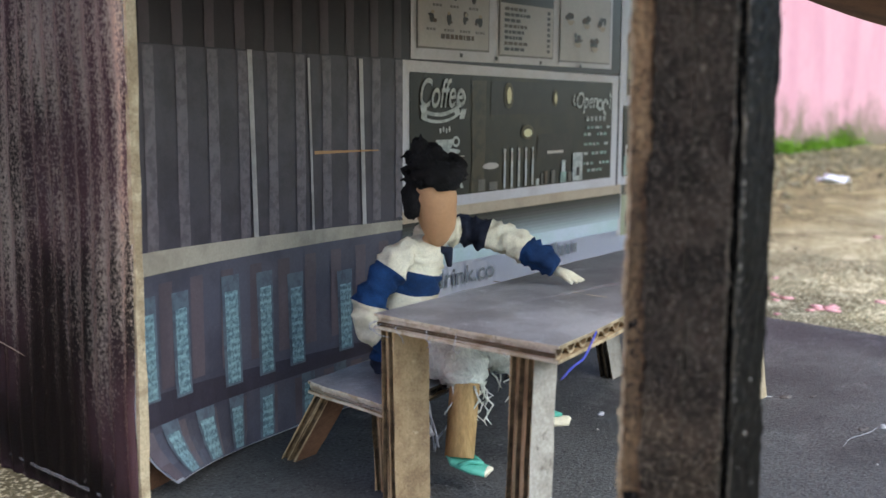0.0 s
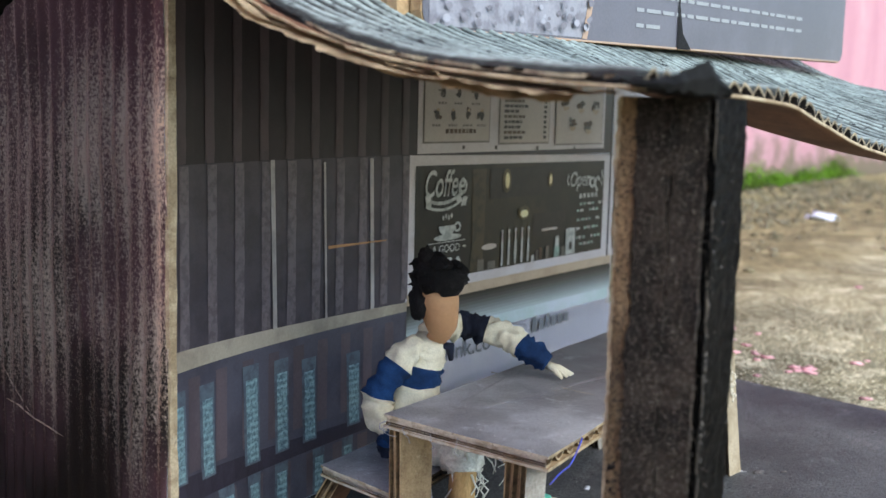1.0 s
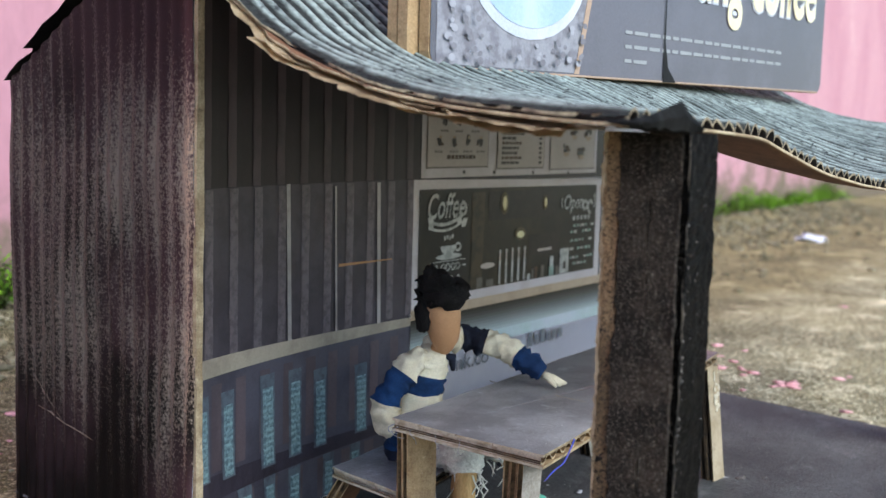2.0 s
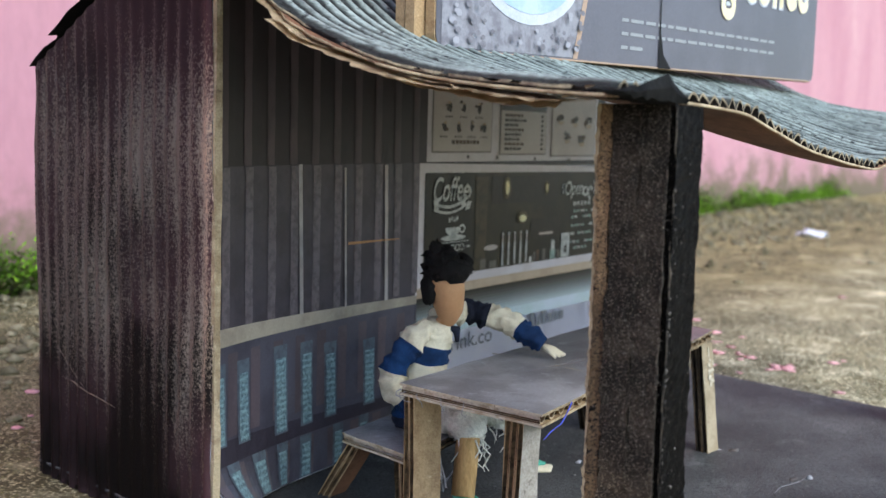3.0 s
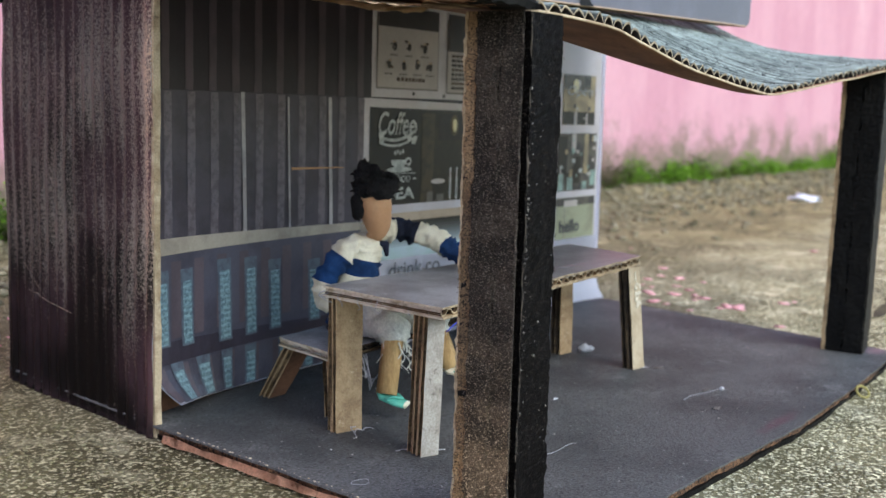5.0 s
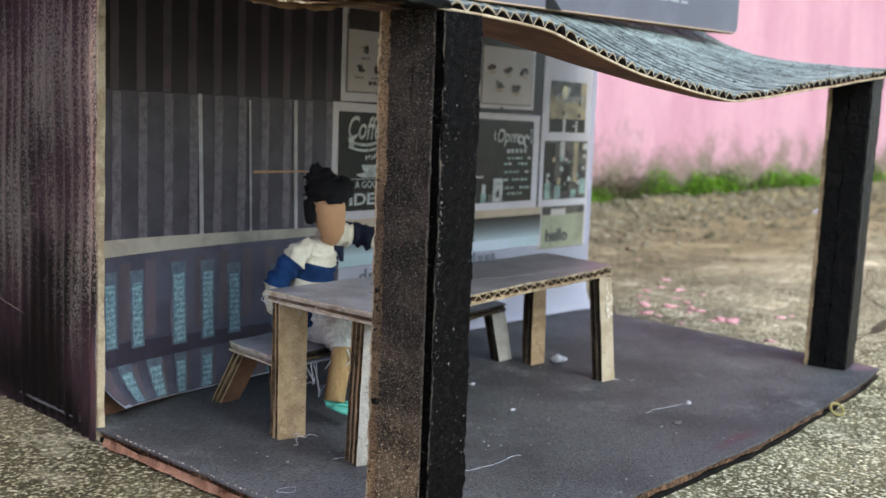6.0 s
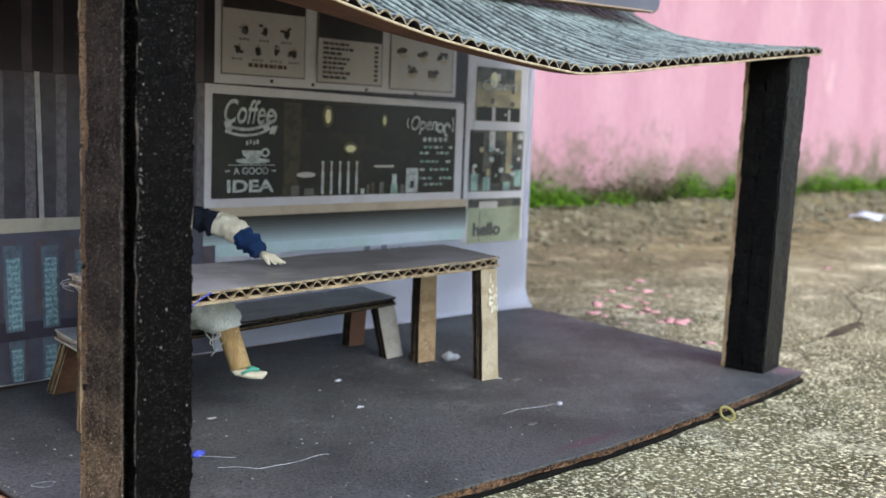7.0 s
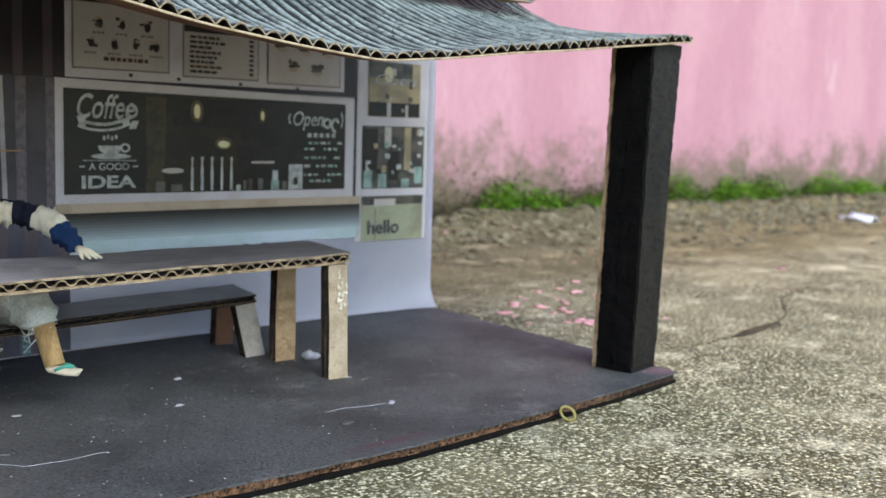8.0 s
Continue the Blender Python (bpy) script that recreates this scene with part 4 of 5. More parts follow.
for x, z0, z1 in ((3.12, 0.74, 0.84), (3.225, 0.74, 0.82), (3.4, 0.74, 0.79), (3.5, 0.76, 0.86)):
    printed("shop_box", x, z0, x + 0.06, z1, 5, ink_teal)
for k in range(26):
    x, z = rng.uniform(3.125, 3.53), rng.uniform(0.76, 1.07)
    printed("shop_detail", x, z, x + rng.uniform(0.012, 0.04), z + rng.uniform(0.012, 0.05), 5, (ink_board, ink_glass, ink_pane_warm, ink_teal, ink_white)[k % 5])
for k in range(9):
    x, z = rng.uniform(3.16, 3.48), rng.uniform(1.16, 1.42)
    printed("shop_detail", x, z, x + rng.uniform(0.012, 0.04), z + rng.uniform(0.012, 0.05), 5, (ink_board, ink_glass, ink_pane)[k % 3])
lettering("Open", 3.19, 1.315, 0.3, 0.075, 6, ink_white, slant=0.25)
printed("pane_shade", 3.112, 0.64, 3.573, 0.69, 4, ink_pane)
printed("pane_light", 3.2, 0.635, 3.36, 0.675, 5, ink_board)
printed("pane_seam", 3.208, 0.432, 3.216, 0.62, 4, ink_grey_text)
lettering("hello", 3.155, 0.47, 0.235, 0.08, 5, ink_sign_text, bold=0.025)
lettering("drink.co", 1.55, 0.365, 0.42, 0.075, 3, ink_text, bold=0.01)
for k in range(6):
    printed("letter_bar", 2.33 + 0.06 * k, 0.385 + 0.002 * k, 2.37 + 0.06 * k, 0.44 + (0.02 if k in (0, 2) else 0), 3, ink_text)

# ---- the roof ----
FRONT = table_at([1.487, 1.483, 1.468, 1.415, 1.365, 1.328, 1.3, 1.333, 1.37, 1.402, 1.445, 1.492, 1.505], [-0.2, 0.2, 0.54, 0.8, 1.09, 1.42, 1.78, 2.13, 2.42, 2.74, 3.11, 3.53, 3.7])
SLOPE = table_at([1.485, 1.488, 1.5, 1.521, 1.541, 1.572, 1.625, 1.685, 1.775, 1.925, 2.1, 2.17], [-1.9, -1.75, -1.56, -1.34, -1.21, -1.085, -0.92, -0.78, -0.66, -0.45, -0.2, -0.1])
RX0, RX1, RIDGE = -0.2, 3.6, -0.1
front_y = lambda x: -1.79 - 0.012 * x + 0.012 * noise.noise(Vector((x * 4, 1.3, 0)))


def roof_z(x, y):
    w = min(1.0, max(0.0, (-0.9 - y) / 0.88))
    return float(SLOPE(y)) + (float(FRONT(x)) - 1.487) * w * w * (3 - 2 * w)


roof = thing("awning_roof", (1.7, -0.9, 1.5), "sagging corrugated cardboard awning, fluted top painted slate grey", "roof")
PITCH = 0.06
nx, ny = 640, 60
xs = [RX0 + (RX1 - RX0) * i / nx for i in range(nx + 1)]
heights = {}
bm = bmesh.new()
rim_edge = shade("grimy_pale_flute_edge", lin(158, 146, 122), lin(112, 102, 86), lin(62, 58, 52), coarse=200, fine=1400, bump=0.4)
rows = []
fray = lambda y, k: 0.035 * noise.noise(Vector((y * 5, k, 2))) + 0.022 * noise.noise(Vector((y * 21, k, 5))) + 0.012 * noise.noise(Vector((y * 60, k, 9)))
for j in range(ny + 1):
    v = j / ny
    row = []
    for i, x in enumerate(xs):
        y0 = front_y(x) + 0.01 * noise.noise(Vector((x * 25, 0, 7)))
        y = y0 + (RIDGE - y0) * v
        crush = 0.95 + 0.35 * noise.noise(Vector((x * 2.2, y * 2.5, 3)))
        turn = x / PITCH * 2 * math.pi + 0.15 * noise.noise(Vector((x * 3, y * 2, 0)))
        wave = abs(math.sin(turn / 2 + math.pi / 4)) ** 0.8
        row.append((x + (fray(y, 1.0) if i == 0 else 0), y, roof_z(x, y) + 0.004 + 0.028 * max(0.35, min(1.1, crush + 0.45 * noise.noise(Vector((x * 7, y * 1.5, 20))) * max(0.25, 1 - v * 6))) * wave + (0.004 + 0.006 * max(0.0, 1 - v * 20)) * noise.noise(Vector((x * 16, y * 9, 1)))))
    rows.append(row)
# The underside is black, which darkens the flute holes.
shell(bm, rows, 0.008, mi=0, rim=1, under=2)
part("fluted_sheet", bm, [roof_grey, rim_edge, roof_black], roof, "slate grey fluted paper, crests pale, groove shade painted in", smooth=True)
bm = bmesh.new()
rows = []
for j in range(ny + 1):
    row = []
    for i in range(101):
        x = RX0 - 0.015 + (RX1 - RX0 + 0.02) * i / 100
        y0 = front_y(x) - 0.008
        y = y0 + (RIDGE - y0) * j / ny
        xx = x + (fray(y, 4.0) if i == 0 else 0)
        row.append((xx, y, roof_z(x, y)))
    rows.append(row)
shell(bm, rows, 0.008, mi=0, rim=1)
part("lower_sheet", bm, [kraft_dark, kraft_pale], roof, "brown kraft underside", smooth=True)
# torn plies along the left edge
torn_kraft = shade("torn_pale_kraft", lin(206, 186, 154), lin(176, 154, 124), lin(132, 112, 90), coarse=140, fine=1500, bump=0.4)
for k, (ya, yb, reach) in enumerate(((-1.72, -0.3, 0.02), (-1.68, -0.75, 0.045), (-1.62, -1.1, 0.0))):
    bm = bmesh.new()
    rows = []
    for j in range(121):
        y = ya + (yb - ya) * j / 120
        tear = 0.075 * noise.noise(Vector((y * 3.2, k * 5, 0))) + 0.035 * noise.noise(Vector((y * 17, k * 3, 1))) + 0.015 * noise.noise(Vector((y * 50, k * 3, 1)))
        drop = 0.014 + 0.01 * k + 0.026 * max(0, noise.noise(Vector((y * 3, k * 7, 2)))) + 0.008 * noise.noise(Vector((y * 23, k, 3)))
        rows.append([(RX0 - reach + tear, y, roof_z(RX0, y) - drop), (RX0 + 0.05, y, roof_z(RX0 + 0.05, y) - 0.012 - 0.006 * k), (RX0 + 0.14, y, roof_z(RX0 + 0.14, y) - 0.012 - 0.005 * k)])
    grid_faces(bm, rows)
    bmesh.ops.solidify(bm, geom=bm.faces[:], thickness=0.0025)
    part("torn_ply", bm, torn_kraft, roof, "torn bare kraft ply along the edge")
# back slope, two overlapping sheets
back = lambda y: 1.635 + 0.5 * (1.0 - y)
for k, (y0, y1, lift) in enumerate(((1.02, 0.2, 0.0), (0.86, -0.12, 0.035))):
    bm = bmesh.new()
    n = 60
    rows = []
    for j in range(13):
        y = y0 + (y1 - y0) * j / 12
        rows.append([(E_LINE(y) - 0.012 + 3.75 * i / n + (0.03 * noise.noise(Vector((y * 14, k, 0))) if i == 0 else 0), y, back(y) + lift - 0.02 + 0.006 * math.sin(i * 2.1)) for i in range(n + 1)])
    grid_faces(bm, rows)
    bmesh.ops.solidify(bm, geom=bm.faces[:], thickness=-0.03)
    part("back_sheet", bm, roof_black, roof, "black painted cardboard back slope")

# ---- posts ----
lip = shade("torn_grey_fibres", lin(92, 83, 74), lin(50, 46, 42), lin(30, 28, 27), coarse=300, fine=1400, mix2=(0.5, 0.6), bump=0.6)


def post(corner_pts, top_shift, z1, label, strip, flare=0.0):
    """A square post of four board panels with an open near corner."""
    l, c, r, b = (Vector((*p, 0)) for p in corner_pts)
    shift = Vector((*top_shift, 0))
    mid = (l + c + r + b) / 4
    ob = thing("post", (mid.x, mid.y, 0), label, "post", "awning posts")

    def panel(a, b_, f0, f1, out, mat, name, text="", nz=150, wobble=0.005, deep=0.03):
        d = b_ - a
        nrm = Vector((d.y, -d.x, 0)).normalized()
        if nrm.dot(a - mid) < 0:
            nrm = -nrm
        p0, p1 = a + d * f0, a + d * f1
        across = 8
        ring = [p0.lerp(p1, i / across) + nrm * out for i in range(across + 1)] + [p1 - nrm * deep, p0 - nrm * deep]
        bm = bmesh.new()
        rows = []
        for k in range(nz + 1):
            row = []
            for i, p in enumerate(ring):
                q = p + shift * (k / nz) + Vector((0, 0, 0.001 + (z1 - 0.001) * k / nz))
                q.x += flare * (k / nz) ** 2 * max(0.0, min(1.0, (p.x - c.x) / (r.x - c.x)))
                n1, n2 = noise.noise(q * 9 + Vector((f0 * 7, 0, 0))), noise.noise(q * 55)
                edge = i in (0, across)
                q += nrm * (wobble * n1 + 0.003 * n2) if i <= across else nrm * 0
                if edge:
                    q += d.normalized() * (0.007 * noise.noise(Vector((q.z * 14, f0 * 9, i))) + 0.007 * noise.noise(Vector((q.z * 60, f1 * 9, i))))
                row.append(q)
            rows.append(row)
        vs = grid_faces(bm, rows, closed=True)
        bm.faces.new(vs[0][::-1])
        bm.faces.new(vs[-1])
        return part(name, bm, mat, ob, text)

    if strip:
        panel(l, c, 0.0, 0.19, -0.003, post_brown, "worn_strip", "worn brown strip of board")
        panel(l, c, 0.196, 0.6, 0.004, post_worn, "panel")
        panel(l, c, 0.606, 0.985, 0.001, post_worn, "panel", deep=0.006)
        panel(c, r, 0.06, 0.19, -0.05, post_side, "groove", "dark open corner groove", deep=0.07)
        for f, size in ((0.195, 0.0026), (0.99, 0.002)):
            base_at = c.lerp(r, f) if f < 0.5 else l.lerp(c, f)
            bm = bmesh.new()
            path, sizes = [], []
            for k in range(121):
                q = base_at + Vector((0, 0, 0.004 + (z1 - 0.01) * k / 120))
                path.append(q + Vector((0.006 * noise.noise(Vector((q.z * 18, f * 7, 0))), 0.005 * noise.noise(Vector((q.z * 25, f * 7, 4))), 0)))
                sizes.append(size * max(0.15, 0.6 + 1.2 * noise.noise(Vector((q.z * 9, f, 7)))))
            tube(bm, path, sizes, [0] * 120, n=5)
            part("torn_lip", bm, lip, ob, "thin torn fibrous edge")
        panel(l, c, -0.05, -0.004, -0.008, kraft_pale, "cut_edge", "bare pale cut edge")
    else:
        panel(l, c, 0.0, 0.1, -0.003, kraft_core, "worn_strip", "bare pale edge strip")
        panel(l, c, 0.11, 0.5, 0.0, post_dark_and_shade, "panel")
        panel(l, c, 0.51, 0.97, 0.003, post_dark_and_shade, "panel")
    panel(c, r, 0.195 if strip else 0.03, 1.0, 0.0, post_side if strip else post_side_far, "panel")
    panel(r, b, 0.04, 0.96, 0.0, post_black, "panel")
    panel(b, l, 0.04, 0.96, 0.0, post_black, "panel")
    return ob


near_post = post([(-0.026, -1.652), (-0.008, -1.828), (0.192, -1.824), (0.174, -1.648)], (0.0, 0.0), 1.472, "thick black painted cardboard post with a worn brown edge", True)
post([(3.258, -1.607), (3.285, -1.815), (3.515, -1.778), (3.485, -1.57)], (0.05, 0.0), 1.478, "slightly leaning black painted cardboard post", False, 0.035)

# beads of dried glue on the side of the near post
rng = random.Random(17)
bm = bmesh.new()
side_a, side_b = Vector((-0.008, -1.828, 0)), Vector((0.192, -1.824, 0))
side_out = Vector((0.004, -0.2, 0)).normalized()
for k in range(150):
    f = 0.22 + (0.72 * rng.random() ** 2.2 if k % 3 else 0.05 * rng.random())
    p = side_a.lerp(side_b, f) + side_out * 0.001 + Vector((0, 0, rng.uniform(0.25, 1.4) if k % 3 else rng.uniform(0.75, 1.35)))
    r = 0.001 + 0.0023 * rng.random() ** 2.5
    blob(bm, p, (r, r, r * rng.uniform(0.9, 1.7)), rough=0.3, level=1, seed=k)
tagged(part("dried_glue", bm, glue_drop, near_post, smooth=True), "small glossy beads of dried glue", kind="stuff")
# loose fibres standing off the torn edges
bm = bmesh.new()
for k in range(70):
    at_edge = rng.choice(((0.031, -1.829), (-0.009, -1.822), (-0.029, -1.648), (0.193, -1.822)))
    z = rng.uniform(0.05, 1.44)
    p = Vector((*at_edge, z))
    a = rng.uniform(0, 6.3)
    reach = rng.uniform(0.008, 0.022)
    q = p + Vector((math.cos(a) * reach, -abs(math.sin(a)) * reach, rng.uniform(-0.012, 0.012)))
    tube(bm, [p, p.lerp(q, 0.5) + Vector((0, 0, 0.003)), q], [0.0011, 0.0008, 0.0004], [0, 0], n=3)
tagged(part("torn_fluff", bm, lip, near_post), "fine torn paper fibres", kind="stuff")

# torn black flap over the near post
bm = bmesh.new()
rows = []
for i in range(41):
    u = i / 40
    x = -0.43 + 0.44 * u
    top = 1.492 + 0.046 * (max(0.0, 1 - abs(u - 0.75) / 0.75) ** 2.2 if u < 0.75 else max(0.0, 1 - (u - 0.75) / 0.25)) + 0.006 * noise.noise(Vector((u * 25, 3, 0)))
    low = 1.484 - 0.012 * u + 0.008 * noise.noise(Vector((u * 14, 7, 0)))
    y = -1.86 + 0.012 * noise.noise(Vector((u * 6, 0, 0)))
    back = max(x, -0.16)
    rows.append([(back, -1.74, low + 0.004), (x, y, low), (x, y - 0.006, (low + top) / 2), (x, y + 0.004, top)])
grid_faces(bm, rows)
bmesh.ops.solidify(bm, geom=bm.faces[:], thickness=0.004)
part("torn_flap", bm, roof_black, roof, "torn black paper flap")

# ---- the signboard ----
SL, SR = Vector((0.31, -0.89, 1.64)), Vector((3.44, -1.03, 1.7))
SU = (SR - SL)
S_LEN = SU.length
SU.normalize()
SN = Vector((SU.y, -SU.x, 0)).normalized()
S_H = 0.78
sign = thing("signboard", (1.9, -0.9, 1.7), "printed coffee stall signboard on layered cardboard, standing on the roof", "sign")
spot = lambda u, w, lift=0.0: SL + SU * u + Vector((0, 0, w)) + SN * lift


def rounded(u0, w0, u1, w1, r, n=5):
    out = []
    for cu, cw, a0 in ((u1 - r, w1 - r, 0), (u0 + r, w1 - r, 90), (u0 + r, w0 + r, 180), (u1 - r, w0 + r, 270)):
        out += [(cu + r * math.cos(radians(a0 + 90 * i / n)), cw + r * math.sin(radians(a0 + 90 * i / n))) for i in range(n + 1)]
    return out


for k in range(3):
    bm = bmesh.new()
    poly = rounded(0.004 * k - 0.05 * (k > 0), 0.0 + 0.004 * k, S_LEN - 0.004 * k, S_H, 0.05)
    d0, d1 = -0.002 - 0.042 * k, -0.038 - 0.042 * k
    loft(bm, [spot(u, w, d0) for u, w in poly], [spot(u, w, d1) for u, w in poly], wobble=0.003)
    part("board_ply", bm, kraft, sign, "bare kraft cardboard ply")


def on_sign(name, poly, lift, material, label=""):
    bm = bmesh.new()
    bm.faces.new([bm.verts.new(spot(u, w, lift)) for u, w in poly])
    return part(name, bm, material, sign, label)


on_sign("printed_face", rounded(0.004, 0.004, S_LEN - 0.004, S_H - 0.004, 0.05), 0.0015, sign_grey, "slate grey printed face")
on_sign("bean_photo", [(0.03, 0.015), (0.78, 0.015), (0.98, 0.77), (0.03, 0.77)], 0.003, sign_photo)
on_sign("tan_stripe", [(0.78, 0.012), (0.81, 0.012), (1.01, 0.77), (0.98, 0.77)], 0.004, sign_tan)
oval = lambda cu, cw, ru, rw, a0=0, a1=360, n=28: [(cu + ru * math.cos(radians(a0 + (a1 - a0) * i / n)), cw + rw * math.sin(radians(a0 + (a1 - a0) * i / n))) for i in range(n + (a1 - a0 < 360))]
on_sign("saucer", oval(0.5, 0.34, 0.33, 0.23), 0.005, sign_white)
on_sign("coffee_cup", oval(0.5, 0.355, 0.3, 0.208), 0.0065, sign_blue)
on_sign("coffee", oval(0.5, 0.43, 0.19, 0.12), 0.008, sign_small)
on_sign("pale_border", [(0.05, 0.003), (S_LEN - 0.06, 0.003), (S_LEN - 0.06, 0.009), (0.05, 0.009)], 0.0042, sign_tan)
rng = random.Random(4)
for k in range(110):
    u, w = rng.uniform(0.06, 0.82), rng.uniform(0.03, 0.26)
    if ((u - 0.5) / 0.33) ** 2 + ((w - 0.34) / 0.23) ** 2 < 1.15:
        continue
    r = rng.uniform(0.008, 0.018)
    on_sign("coffee_bean", oval(u, w, r, r * 0.7, n=7), 0.0055 + 0.0002 * k, sign_bean if rng.random() < 0.7 else sign_pale_bean)
lettering("Warung coffee", 1.04, 0.237, 1.96, 0.436, material=sign_white, parent=sign, place=lambda x, z: spot(x, z, 0.005), bold=0.045, name="letter_outline")
lettering("Warung coffee", 1.05, 0.245, 1.94, 0.42, material=sign_cream, parent=sign, place=lambda x, z: spot(x, z, 0.0075), bold=0.02)
for w, u1 in ((0.17, 2.55), (0.118, 2.6), (0.066, 1.3)):
    u = 1.12
    k = 0
    while u < u1:
        step = 0.05 + 0.05 * ((k * 7) % 4) / 3
        on_sign("text_bar", [(u, w), (u + step, w), (u + step, w + 0.013), (u, w + 0.013)], 0.004, sign_small)
        u += step + 0.018
        k += 1
on_sign("crease", [(1.42, 0.004), (1.53, 0.004), (1.46, 0.06), (1.43, 0.16), (1.425, 0.5), (1.42, 0.5), (1.42, 0.16)], 0.006, roof_black, "dark tear in the printed face")

# ---- table and bench ----
table = thing("table", (1.35, -0.85, 0), "long cardboard table, grey brown top on stacked kraft legs", "table")
T = [(0.42, -1.255, 0.542), (2.29, -1.025, 0.522), (2.43, -0.535, 0.525), (0.428, -0.695, 0.548)]
table_rim = shade("grimy_table_edge", lin(170, 153, 124), lin(118, 104, 84), lin(196, 182, 154), coarse=220, fine=1500, mix2=(0.58, 0.7), bump=0.5)
table_flute = shade("brown_table_flute", lin(136, 112, 84), lin(100, 82, 62), coarse=160, fine=1500, bump=0.3)
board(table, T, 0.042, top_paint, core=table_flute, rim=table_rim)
for foot, head, ax, th, wide, plies, face in (((0.492, -0.752, 0.001), (0.512, -0.725, 0.5), (1, -0.25), (0.25, 1), 0.112, 2, None),
                                              ((0.472, -1.145, 0.001), (0.488, -1.15, 0.498), (1, -0.35), (0.35, 1), 0.074, 3, grey_side),
                                              ((2.175, -1.075, 0.001), (2.225, -1.0, 0.479), (1, -0.1), (0.1, 1), 0.1, 2, beige_side),
                                              ((2.2, -0.655, 0.001), (2.22, -0.63, 0.479), (1, -0.1), (0.1, 1), 0.105, 2, None)):
    stack_leg(table, foot, head, ax, th, wide, plies, face=face, dark_shaded=foot[0] > 2)
bench = thing("bench", (1.3, -0.42, 0), "low cardboard bench with splayed kraft legs", "bench")
B = [(0.5, -0.68, 0.28), (2.16, -0.5, 0.283), (2.255, -0.16, 0.283), (0.555, -0.33, 0.28)]
bench_edge = shade("darkened_board_edge", lin(66, 55, 44), lin(36, 31, 28), lin(120, 102, 78), coarse=140, fine=1400, mix2=(0.6, 0.72), bump=0.4)
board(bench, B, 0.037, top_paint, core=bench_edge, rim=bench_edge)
# Rear legs take the browner liner, their shade put into the colour.
for foot, head, ax, th, face in (((0.645, -0.2, 0.001), (0.625, -0.37, 0.242), (1, 0), (0, 1), kraft_dark), ((0.61, -0.61, 0.001), (0.58, -0.62, 0.242), (1, 0), (0, 1), None),
                                 ((2.14, -0.5, 0.001), (2.1, -0.47, 0.245), (1, 0), (0, 1), grey_side), ((2.17, -0.19, 0.001), (2.16, -0.22, 0.245), (1, 0), (0, 1), kraft_dark)):
    stack_leg(bench, foot, head, ax, th, 0.1, 2, face=face, dark_shaded=foot[0] > 2)

# ---- the doll on the bench ----
hair = shade("black_felt_hair", lin(26, 24, 26), lin(16, 15, 17), coarse=150, fine=2200, rough=0.9, bump=0.9, depth=0.001, fine_amount=0.5)
skin_card = shade("tan_paper_head", lin(196, 154, 116), lin(180, 138, 102), coarse=40, fine=900, rough=0.7, bump=0.1, fine_amount=0.05)
cloth_cream = shade("cream_knit_cloth", lin(226, 220, 198), lin(206, 198, 176), coarse=60, fine=1900, rough=0.95, bump=0.6, depth=0.0006, fine_amount=0.14)
cloth_blue = shade("deep_blue_cloth", lin(24, 58, 102), lin(17, 42, 78), coarse=70, fine=1900, rough=0.95, bump=0.5, depth=0.0006, fine_amount=0.2)
cloth_navy = shade("navy_cloth", lin(34, 40, 58), lin(24, 28, 42), coarse=70, fine=1900, rough=0.95, bump=0.5, fine_amount=0.2)
cloth_white = shade("white_cotton_cloth", lin(236, 238, 230), lin(210, 214, 206), coarse=90, fine=1700, stretch=(1, 0.5, 0.5), rough=0.95, bump=1.0, depth=0.0009, fine_amount=0.22)
stick = shade("bare_wood_stick", lin(190, 160, 112), lin(166, 134, 90), coarse=120, fine=1200, stretch=(1, 1, 0.2), bump=0.3)
teal_foam = shade("teal_foam", lin(96, 178, 158), lin(74, 156, 138), coarse=60, fine=900, rough=0.7, bump=0.15, fine_amount=0.08)
bm = bmesh.new()
# torso, sitting on the bench
tube(bm, [(0.84, -0.46, 0.284), (0.84, -0.46, 0.33), (0.84, -0.47, 0.44), (0.85, -0.485, 0.53), (0.855, -0.5, 0.6), (0.86, -0.515, 0.65), (0.855, -0.53, 0.685)],
     [0.095, 0.106, 0.095, 0.086, 0.082, 0.07, 0.04], [4, 3, 2, 3, 2, 2], n=22, flat=(1.05, 0.85), crumple=0.25, fine=5)
# resting arm, elbow out, forearm under the table edge
tube(bm, [(0.83, -0.51, 0.655), (0.785, -0.5, 0.645), (0.745, -0.485, 0.605), (0.715, -0.465, 0.555), (0.695, -0.45, 0.505), (0.69, -0.45, 0.455), (0.71, -0.48, 0.41), (0.745, -0.53, 0.375), (0.79, -0.6, 0.365)],
     [0.034, 0.044, 0.047, 0.047, 0.048, 0.048, 0.046, 0.042, 0.038], [2, 2, 3, 3, 2, 2, 3, 3], n=24, crumple=0.5, fine=5)
# outstretched arm, hand on the table
tube(bm, [(0.88, -0.5, 0.68), (0.93, -0.495, 0.695), (0.98, -0.5, 0.7), (1.03, -0.52, 0.7), (1.07, -0.555, 0.695), (1.095, -0.6, 0.685), (1.115, -0.66, 0.67), (1.125, -0.72, 0.645), (1.135, -0.775, 0.618), (1.15, -0.815, 0.594)],
     [0.036, 0.045, 0.047, 0.045, 0.043, 0.045, 0.045, 0.043, 0.041, 0.03], [2, 2, 2, 4, 4, 2, 2, 3, 3], n=24, crumple=0.5, fine=5)
